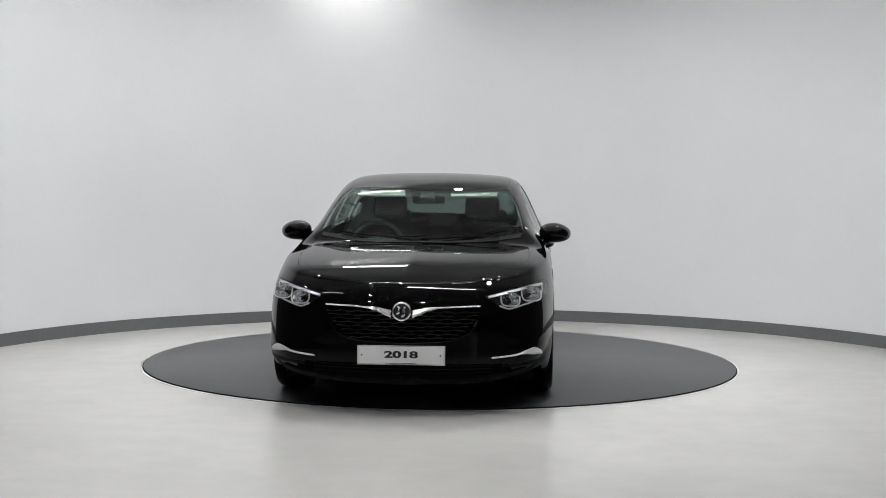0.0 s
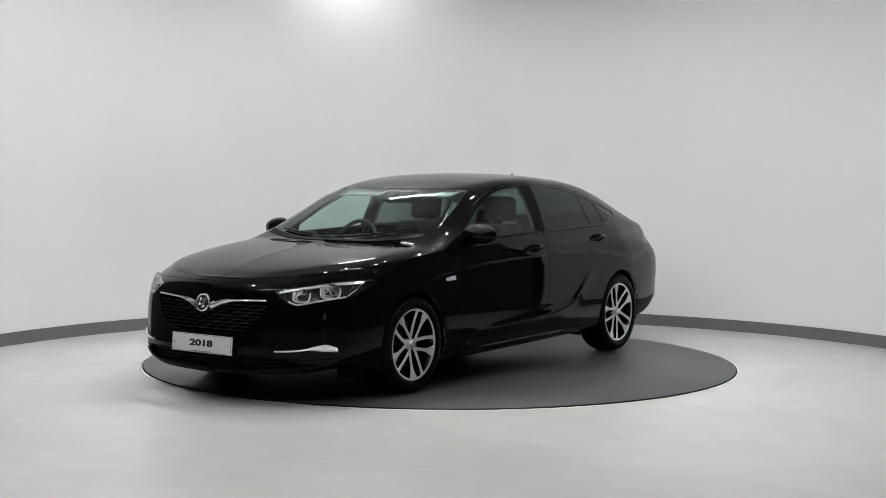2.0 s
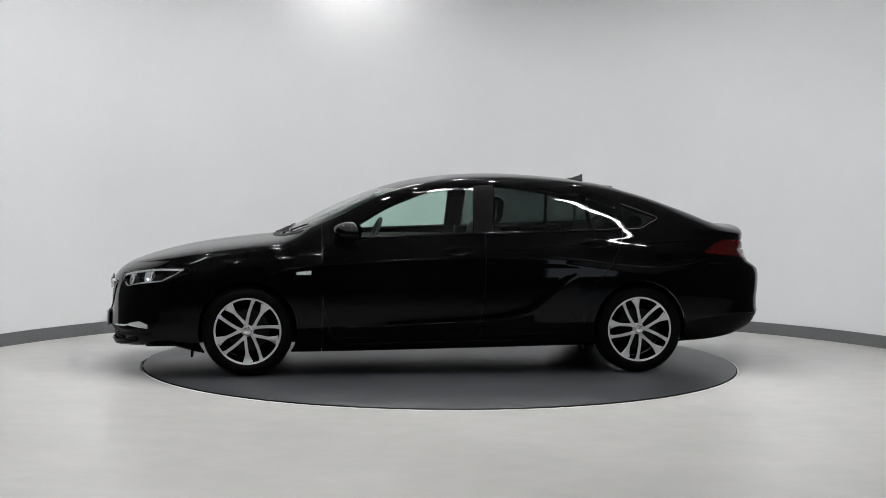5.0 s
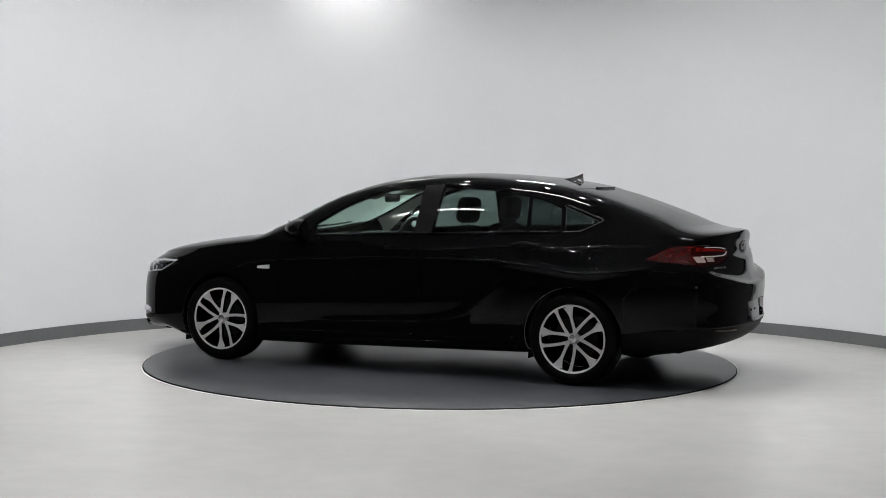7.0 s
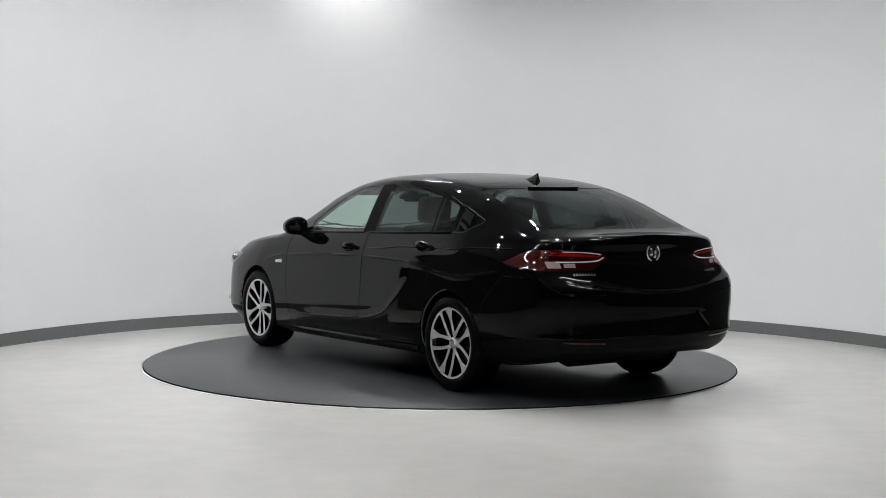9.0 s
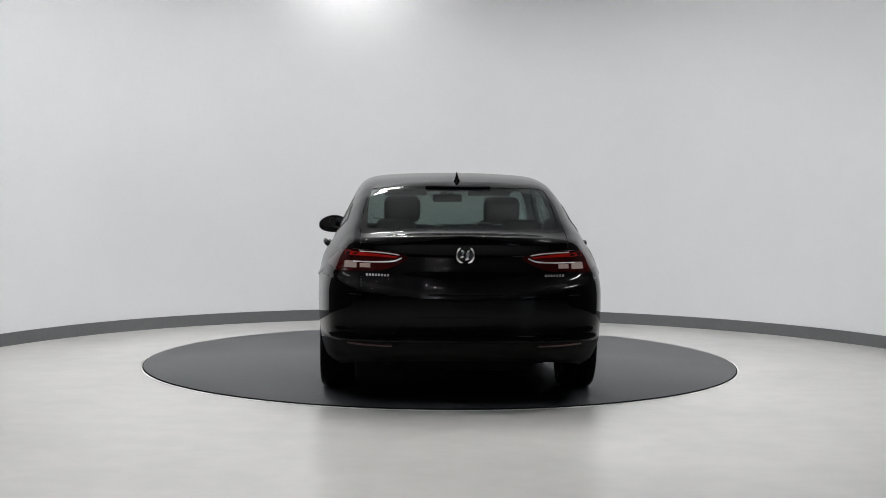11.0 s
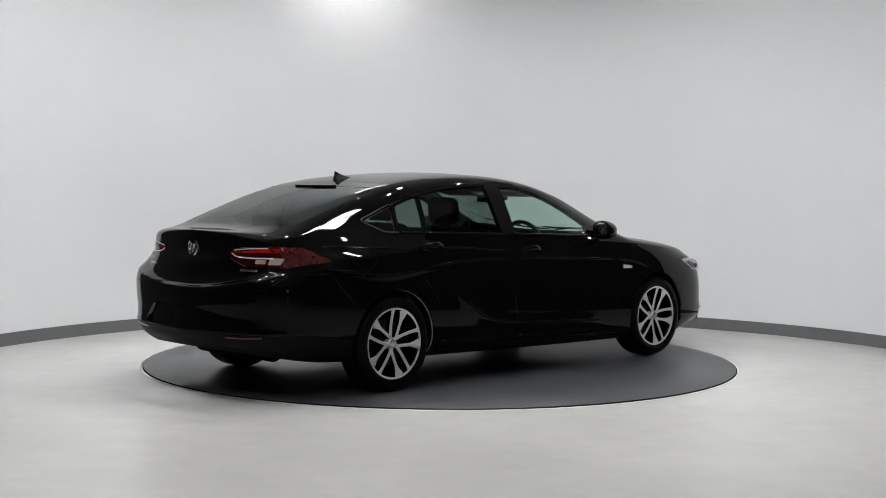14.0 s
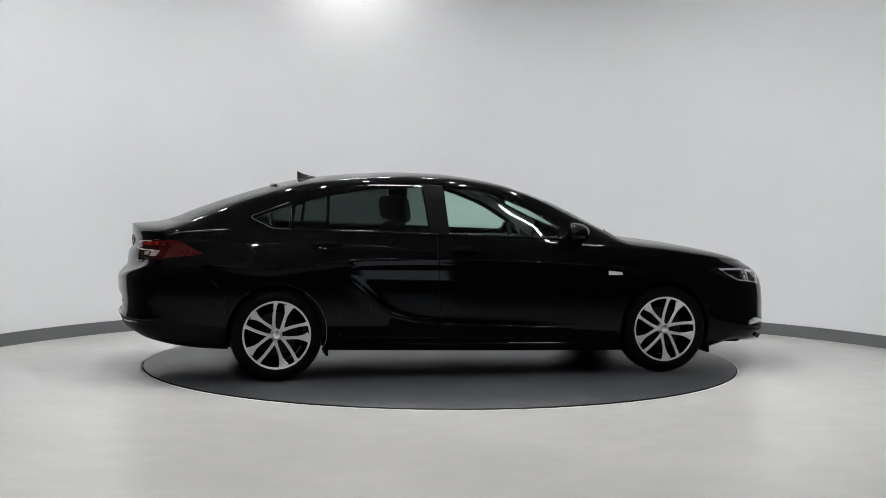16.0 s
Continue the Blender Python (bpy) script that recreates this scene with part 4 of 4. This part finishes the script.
def build_rear(car, bm, tag, hatch):
    for s in (0, 1):
        side = 1 - 2 * s
        lamp = skin_part("tail_lamp", panel(bm, tag, 17, s, rim=0.015), M_REDDARK, car, "dark red wraparound tail lamp")
        skin = lambda a, b: rear_skin(a * side, b)
        pts = spread([(0.40, 0.940), (0.47, 0.950), (0.56, 0.956), (0.64, 0.958)], 12)
        part("light_bar", strip_on(pts, 0.006, 0.003, 0.005, skin), M_GUIDE, lamp, "pale upper light bar", angle=60)
        pts = spread([(0.41, 0.926), (0.56, 0.938), (0.68, 0.944), (0.76, 0.950)], 12)
        part("red_band", strip_on(pts, [0.008 + 0.020 * i / 12 for i in range(13)], 0.0015, 0.004, skin), M_RED, lamp, "bright red band", angle=60)
        skin_part("corner_lens", panel(bm, tag, 22, s, gap=-0.001, rim=0.012, push=0.001), M_CORNER, lamp, "red corner lens")
        pts = spread([(0.385, 0.922), (0.43, 0.903), (0.50, 0.897), (0.60, 0.895), (0.68, 0.895)], 14)
        part("light_bar", strip_on(pts, 0.007, 0.003, 0.005, skin), M_GUIDE, lamp, "pale lower light bar", angle=60)
        for y0, y1, z, h in ((0.575, 0.640, 0.874, 0.026), (0.660, 0.735, 0.878, 0.040)):
            pts = [(y0 + (y1 - y0) * i / 6, z) for i in range(7)]
            part("clear_block", strip_on(pts, h, 0.001, 0.004, skin), M_PALELENS, lamp, "pale reversing lens", angle=60)
        pts = [(0.44 + 0.27 * i / 10, 0.398 + 0.012 * (i / 10) ** 2) for i in range(11)]
        part("rear_reflector", strip_on(pts, 0.012, 0.003, 0.006, skin), M_CORNER, car, "slim red reflector", angle=60)
        # name plates on the boot as plain chrome bars
        y0 = 0.47 if s == 0 else 0.48
        for i in range(8 if s == 0 else 7):
            y = y0 + (0.125 - i * 0.0185 if s == 0 else 0.01 + i * 0.0185)
            part("nameplate_bar", strip_on([(y - 0.0055, 0.818), (y + 0.0055, 0.818)], 0.014, 0.003, 0.004, skin), M_CHROME, hatch, "small chrome bar")
    build_badge(car, rear_skin(0, 0.944)[0] + Vector((0.001, 0, 0)), pose(0, 0, 0, 0, 0, 90) @ pose(0, 0, 0, 4, 0, 0))
    rec = skin_part("plate_recess", panel(bm, tag, 20, 2, gap=0.0, rim=-0.021, push=-0.022), M_PAINT, car, "empty plate recess in gloss black")
    for s in (1, -1):
        p, n = rear_skin(0.06 * s, 0.50)
        b2 = bmesh.new()
        lathe(b2, [(0.0001, 0.004), (0.007, 0.003), (0.009, 0.0)], 12, m=Matrix.Translation(p + Vector((0.021, 0, 0))) @ pose(0, 0, 0, 0, 0, 90))
        part("bolt", b2, M_DARK, rec)
    pts = [(-0.22 + 0.44 * i / 12, -1.357) for i in range(13)]
    part("brake_light", strip_on(pts, [0.012 + 0.022 * math.sin(math.pi * i / 12) for i in range(13)], 0.012, 0.012, lambda a, b: on_top(b, a)), M_GLOSSBLACK, hatch, "high brake light housing", angle=60)
    # shark-fin aerial
    b2 = bmesh.new()
    rows = []
    z0 = TOP_Z(-1.1) - 0.004
    for i in range(13):
        t = i / 12
        x = -1.005 - 0.175 * t
        h = 0.004 + 0.066 * t**1.7
        w = 0.024 * math.sin(math.pi * (0.12 + 0.58 * t)) + 0.003
        base = TOP_Z(x) - 0.006
        rows.append([b2.verts.new((x - 0.0 * t, y * w, base + f * h)) for y, f in ((-1.3, 0), (-0.9, 0.15), (-0.35, 0.6), (-0.12, 1), (0.12, 1), (0.35, 0.6), (0.9, 0.15), (1.3, 0))])
    for a, b in zip(rows, rows[1:]):
        for j in range(7):
            b2.faces.new((a[j], a[j + 1], b[j + 1], b[j]))
    b2.faces.new(rows[0]), b2.faces.new(rows[-1][::-1])
    bmesh.ops.recalc_face_normals(b2, faces=b2.faces)
    part("aerial", b2, M_GLOSSBLACK, car, "gloss black shark-fin aerial", angle=70)


def build_mirror(door, side):
    mir = new("door_mirror", None)
    mir.parent = door
    tagged(mir, "gloss black door mirror")
    bm = bmesh.new()
    bmesh.ops.create_uvsphere(bm, u_segments=32, v_segments=20, radius=1.0)
    for v in bm.verts:
        x, y, z = v.co
        # flat at the back, rounded and tapered to the front
        fx = 0.130 * x if x > 0 else 0.030 * x
        sy = math.copysign(abs(y) ** 0.85, y)
        sz = math.copysign(abs(z) ** 0.8, z)
        lean = 0.02 * (y if y > 0 else 0)
        v.co = Vector((0.685 + fx - 0.03 * y, (0.932 + 0.113 * sy) * side, 1.024 + 0.071 * sz * (1 - 0.18 * max(y, 0)) - lean * 0.4))
    if side < 0:
        bmesh.ops.reverse_faces(bm, faces=bm.faces)
    part("housing", bm, M_PAINT, mir)
    bm = bmesh.new()
    bmesh.ops.create_circle(bm, cap_ends=True, segments=36, radius=1.0)
    for v in bm.verts:
        y, z = v.co.x, v.co.y
        y, z = math.copysign(abs(y) ** 0.75, y), math.copysign(abs(z) ** 0.7, z)
        v.co = Vector((0.6535 - 0.03 * y, (0.932 + 0.096 * y) * side, 1.024 + 0.056 * z))
    bmesh.ops.recalc_face_normals(bm, faces=bm.faces)
    part("mirror_glass", bm, M_MIRROR, mir, "mirror glass", smooth=False)
    bm = bmesh.new()
    tube(bm, [(0.70, 0.84 * side, 0.945), (0.695, 0.88 * side, 0.962), (0.69, 0.93 * side, 0.978)], [0.034, 0.028, 0.022], 14, flat=0.6)
    part("arm", bm, M_GLOSSBLACK, mir)
    bm = bmesh.new()
    tube(bm, [(0.745, 0.985 * side, 1.005), (0.71, 1.030 * side, 1.005)], 0.006, 8)
    part("indicator", bm, M_LENS, mir, "slim clear indicator")


def build_handle(door, x, z, side):
    h = new("door_handle", None)
    h.parent = door
    tagged(h, "black bow door handle")
    bm = bmesh.new()
    pts, rad = [], []
    for i in range(13):
        t = i / 12
        p, n = on_side(x + 0.105 - 0.21 * t, z + 0.006 * math.sin(math.pi * t), side)
        pts.append(p + n * (0.004 + 0.034 * math.sin(math.pi * t) ** 0.6))
        rad.append(0.009 + 0.006 * math.sin(math.pi * t))
    tube(bm, pts, rad, 12, flat=1.35)
    part("grip", bm, M_PAINT, h)
    bm = bmesh.new()
    p, n = on_side(x + 0.01, z, side)
    lathe(bm, [(0.0001, 0.001), (0.7, 0.001), (0.95, 0.0015), (1.0, 0.003), (1.05, 0.0)], 28,
          m=Matrix.Translation(p) @ n.to_track_quat("Y", "Z").to_matrix().to_4x4() @ Matrix.Diagonal((0.085, 1, 0.032, 1)))
    part("cup", bm, M_PAINT, h, "gloss black hand recess")


def build_side_trim(car, parts):
    for s in (0, 1):
        side = 1 - 2 * s
        skin = lambda a, b: on_side(a, b, side)
        build_mirror(car, side)
        build_handle(car, -0.085, 0.892, side)
        build_handle(car, -1.065, 0.938, side)
        pts = [(0.64 - 0.85 * i / 20, 0.977 + 0.034 * i / 20) for i in range(21)]
        part("belt_moulding", strip_on(pts, 0.016, 0.004, 0.01, skin, 0.006), M_PAINT, parts["front_door"][s], "gloss black belt moulding", angle=75)
        pts = [(-0.29 - 1.0 * i / 20, 1.010 + 0.034 * i / 20) for i in range(21)]
        part("belt_moulding", strip_on(pts, 0.016, 0.004, 0.01, skin, 0.006), M_PAINT, parts["rear_door"][s], "gloss black belt moulding", angle=75)
        pts = spread([(-1.31, 1.046), (-1.42, 1.050), (-1.50, 1.085), (-1.575, 1.128), (-1.50, 1.160), (-1.42, 1.190), (-1.31, 1.228)], 24)
        b2 = bmesh.new()
        tube(b2, [on_side(a, b, side, 0.001)[0] for a, b in pts], 0.0032, 8)
        part("window_trim", b2, M_SATIN, car, "thin satin grey window trim")
        part("fender_trim", strip_on([(1.075 - 0.105 * i / 6, 0.728 + 0.006 * i / 6) for i in range(7)], [0.014, 0.022, 0.024, 0.026, 0.028, 0.029, 0.030], 0.006, 0.008, skin), M_GUIDE, parts["fender"][s], "small chrome fender trim", angle=60)
        pts = [(0.92 - 1.95 * i / 20, 0.215 + 0.035 * i / 20) for i in range(21)]
        part("sill_strip", strip_on(pts, 0.03, 0.006, 0.02, skin, 0.010), M_PAINT, car, "gloss black sill strip", angle=75)
        b2 = bmesh.new()
        box(b2, -1.055, -1.04, 0.66 * side - 0.09, 0.66 * side + 0.09, 0.15, 0.24, 0.004)
        part("air_deflector", b2, M_PLASTIC, car, "black deflector ahead of the wheel")
        b2 = bmesh.new()
        box(b2, 1.80, 1.815, 0.68 * side - 0.1, 0.68 * side + 0.1, 0.125, 0.22, 0.004)
        part("air_deflector", b2, M_PLASTIC, car, "black deflector ahead of the wheel")
        for line, x0, x1, owner in ((UPPER, -0.05, -1.285, "rear_door"), (UPPER, -1.32, -1.97, "quarter"), (HAUNCH, 1.28, 0.91, "fender"), (HAUNCH, 0.87, -0.265, "front_door"),
                                    (HAUNCH, -0.305, -1.185, "rear_door"), (HAUNCH, -1.22, -1.93, "quarter"), (CREASE, 0.70, -0.20, "front_door"), (CREASE, -0.25, -0.80, "rear_door")):
            if line is UPPER and owner == "rear_door":
                x0 = -0.31
            b2 = bmesh.new()
            n = 28
            tube(b2, [on_side(x0 + (x1 - x0) * i / n, line(x0 + (x1 - x0) * i / n), side, -0.0078 - 0.0035 * abs(2 * i / n - 1) ** 4)[0] for i in range(n + 1)], 0.0115, 24)
            part("swage_line", b2, M_PAINT, parts[owner][s], angle=60)
    # fuel flap, right side alone
    pts = [(-1.66 + 0.085 * math.cos(2 * math.pi * i / 32) * (1 + 0.12 * math.cos(8 * math.pi * i / 32)), 0.885 + 0.075 * math.sin(2 * math.pi * i / 32)) for i in range(32)]
    b2 = bmesh.new()
    tube(b2, [on_side(a, b, -1, -0.0006)[0] for a, b in pts], 0.0022, 6, closed=True)
    part("fuel_flap", b2, M_DARK, parts["quarter"][1], "round fuel flap seam")


def build_wipers(car):
    for y0, y1 in ((-0.55, 0.06), (0.02, 0.60)):
        wiper = new("wiper", None)
        wiper.parent = car
        tagged(wiper, "black windscreen wiper")
        base = lambda y: 1.165 - 0.19 * (abs(y) / 0.7) ** 2.2
        pts = [on_top(base(y0 + (y1 - y0) * i / 12) - 0.004 * i, y0 + (y1 - y0) * i / 12, 0.009)[0] for i in range(13)]
        bm = bmesh.new()
        tube(bm, pts, 0.0055, 8)
        part("blade", bm, M_PLASTIC, wiper)
        bm = bmesh.new()
        tube(bm, [on_top(base(y0 + (y1 - y0) * (0.5 + 0.4 * i / 4)) - 0.03 + 0.018 * i, y0 + (y1 - y0) * (0.5 + 0.4 * i / 4), 0.016)[0] for i in range(5)], 0.006, 8)
        part("arm", bm, M_GLOSSBLACK, wiper)
    bm = strip_on([(-0.69 + 1.38 * i / 24, 1.212 - 0.17 * (abs(-0.69 + 1.38 * i / 24) / 0.69) ** 2.2) for i in range(25)], 0.05, 0.003, 0.012, lambda a, b: on_top(b, a))
    part("cowl_panel", bm, M_PLASTIC, car, "black plastic cowl panel")


def soft_box(name, x0, x1, y0, y1, z0, z1, bevel, material, parent, m=None, label=""):
    bm = bmesh.new()
    box(bm, x0, x1, y0, y1, z0, z1, bevel, 4, m)
    return part(name, bm, material, parent, label, angle=60)


def build_seat(car, x, y):
    seat = new("front_seat", None)
    seat.parent = car
    seat.matrix_basis = pose(x, y, 0)
    tagged(seat, "dark cloth front seat")
    soft_box("cushion", -0.25, 0.28, -0.25, 0.25, 0.34, 0.52, 0.05, M_CLOTH, seat)
    soft_box("backrest", -0.07, 0.07, -0.25, 0.25, 0.0, 0.62, 0.06, M_CLOTH, seat, pose(-0.24, 0, 0.46, 0, -17, 0))
    soft_box("headrest", -0.055, 0.055, -0.135, 0.135, 0.0, 0.195, 0.05, M_CLOTH, seat, pose(-0.425, 0, 1.075, 0, -8, 0))
    for s in (1, -1):
        bm = bmesh.new()
        tube(bm, [(-0.405, 0.06 * s, 1.02), (-0.425, 0.06 * s, 1.12)], 0.006, 8)
        part("post", bm, M_CHROME, seat)


def build_interior(car, bm, tag):
    dash = new("dashboard", None)
    dash.parent = car
    tagged(dash, "dark plastic dashboard")
    b2 = bmesh.new()
    box(b2, 0.62, 1.16, -0.74, 0.74, 0.60, 0.905, 0.05, 4)
    part("top", b2, M_TRIM, dash, angle=60)
    soft_box("binnacle", 0.56, 0.82, -0.55, -0.19, 0.86, 0.965, 0.04, M_TRIM, dash)
    soft_box("screen", 0.58, 0.60, -0.12, 0.12, 0.74, 0.88, 0.005, M_GLOSSBLACK, dash)
    soft_box("console", -0.35, 0.62, -0.11, 0.11, 0.30, 0.60, 0.03, M_TRIM, car, label="dark centre console")
    wheel = new("steering_wheel", None)
    wheel.parent = car
    wheel.matrix_basis = pose(0.455, -0.37, 0.905, 0, -24, 0)
    tagged(wheel, "black steering wheel")
    b2 = bmesh.new()
    tube(b2, [(0, 0.185 * math.cos(2 * math.pi * i / 40), 0.185 * math.sin(2 * math.pi * i / 40)) for i in range(40)], 0.016, 10, closed=True)
    part("rim", b2, M_TRIM, wheel)
    soft_box("boss", -0.02, 0.05, -0.075, 0.075, -0.07, 0.06, 0.03, M_TRIM, wheel)
    for a in (0, 180, 270):
        soft_box("spoke", -0.008, 0.012, 0.06, 0.18, -0.018, 0.018, 0.006, M_SATIN if a == 270 else M_TRIM, wheel, pose(0, 0, 0, a, 0, 0))
    soft_box("column", 0.46, 0.75, -0.42, -0.32, 0.80, 0.92, 0.03, M_TRIM, dash)
    build_seat(car, 0.02, 0.37)
    build_seat(car, -0.02, -0.37)
    bench = new("rear_seat", None)
    bench.parent = car
    tagged(bench, "dark cloth rear bench")
    soft_box("cushion", -1.22, -0.72, -0.66, 0.66, 0.34, 0.52, 0.06, M_CLOTH, bench)
    soft_box("backrest", -0.08, 0.08, -0.66, 0.66, 0.0, 0.56, 0.06, M_CLOTH, bench, pose(-1.24, 0, 0.46, 0, -22, 0))
    for y in (-0.42, 0.0, 0.42):
        soft_box("headrest", -0.05, 0.05, -0.13, 0.13, 0.0, 0.15, 0.045, M_CLOTH, bench, pose(-1.46, y, 0.985 if y else 0.95, 0, -10, 0))
    soft_box("parcel_shelf", -2.06, -1.44, -0.60, 0.60, 0.945, 0.97, 0.01, M_TRIM, car, label="dark parcel shelf")
    soft_box("floor_tub", -1.35, 1.05, -0.76, 0.76, 0.265, 0.30, 0.01, M_TRIM, car, label="dark cabin carpet")
    soft_box("bulkhead", 1.03, 1.08, -0.74, 0.74, 0.26, 0.86, 0.01, M_DARK, car)
    for s in (1, -1):
        door = soft_box("door_card", -1.22, 0.85, 0.79 * s - 0.02, 0.79 * s + 0.02, 0.30, 0.95, 0.015, M_TRIM, car, label="dark door lining")
    for y, z, w, h, x in ((0.0, 1.275, 0.115, 0.035, 0.40),):
        mir = new("interior_mirror", None)
        mir.parent = car
        tagged(mir, "black interior mirror and sensor pod")
        soft_box("mirror", x - 0.02, x + 0.015, -0.12, 0.12, 1.215, 1.28, 0.02, M_TRIM, mir)
        b2 = bmesh.new()
        tube(b2, [(x + 0.01, 0, 1.255), (x + 0.05, 0, 1.30)], 0.010, 8)
        part("stalk", b2, M_TRIM, mir)
        p, n = on_top(0.53, 0.0, -0.028)
        soft_box("sensor_pod", -0.06, 0.07, -0.055, 0.055, -0.018, 0.02, 0.015, M_TRIM, mir, Matrix.Translation(p) @ n.to_track_quat("Z", "Y").to_matrix().to_4x4() @ pose(0, 0, 0, 0, 0, 90))
    p, n = on_top(0.475, 0.43, -0.006)
    b2 = bmesh.new()
    m = Matrix.Translation(p) @ n.to_track_quat("Z", "Y").to_matrix().to_4x4()
    box(b2, -0.028, 0.028, -0.02, 0.02, -0.0005, 0.0005, m=m)
    part("sticker", b2, M_WHITE, car, "small white paper sticker on the windscreen")
    for y in (-0.34, 0.34):
        p, n = on_top(0.40, y, -0.04)
        soft_box("sun_visor", -0.08, 0.08, -0.17, 0.17, -0.008, 0.008, 0.006, M_LINER, car, Matrix.Translation(p) @ pose(0, 0, 0, 0, 14, 0), "pale folded sun visor")
    for s in (0, 1):
        lin, _ = panel(bm, tag, 0, s, rim=0.0, gap=0.0, push=-0.022)
        part("pillar_lining", lin, M_LINER, car, "pale grey pillar lining")


def build_car():
    car = thing("car", "glossy black liftback saloon car on the turntable", "car")
    bm, tag, parts, hatch, bonnet = build_body(car)
    build_front(car, bm, tag)
    build_plate(car)
    build_rear(car, bm, tag, hatch)
    build_side_trim(car, parts)
    build_wipers(car)
    build_interior(car, bm, tag)
    for x in (WHEEL_X, -WHEEL_X):
        for s in (1, -1):
            build_wheel(car, x, s, {(1, 1): -15, (1, -1): -12, (-1, 1): 28, (-1, -1): -3}[(1 if x > 0 else -1, s)])
    build_underside(car)
    bm.free()
    for ob in car.children:
        ob.matrix_basis = Matrix.Translation(SHIFT) @ ob.matrix_basis
    return car


build_studio()
for strip in STRIPS:
    build_strip(*strip)
build_strip(*WASHER, glow=M_HOT)
for sx, sy in SPOTS:
    build_downlight(sx, sy)
build_far_window()
TABLE = build_turntable()
CAR = build_car()


def motions():
    # the drive runs evenly, with a slight lag midway
    lag = curve((0, 2, 4, 7.5, 10, 13, 16), (0.35, 0.15, 0.05, -0.35, -0.15, 0.0, 0.30))
    rows = []
    for i in range(33):
        t = i * 0.5
        rows.append((t, pose(0, 0, 0, 0, 0, -90 - (3.46 + 15.8705 * t + lag(t)))))
    walk(CAR, rows)
    walk(TABLE, rows)


motions()
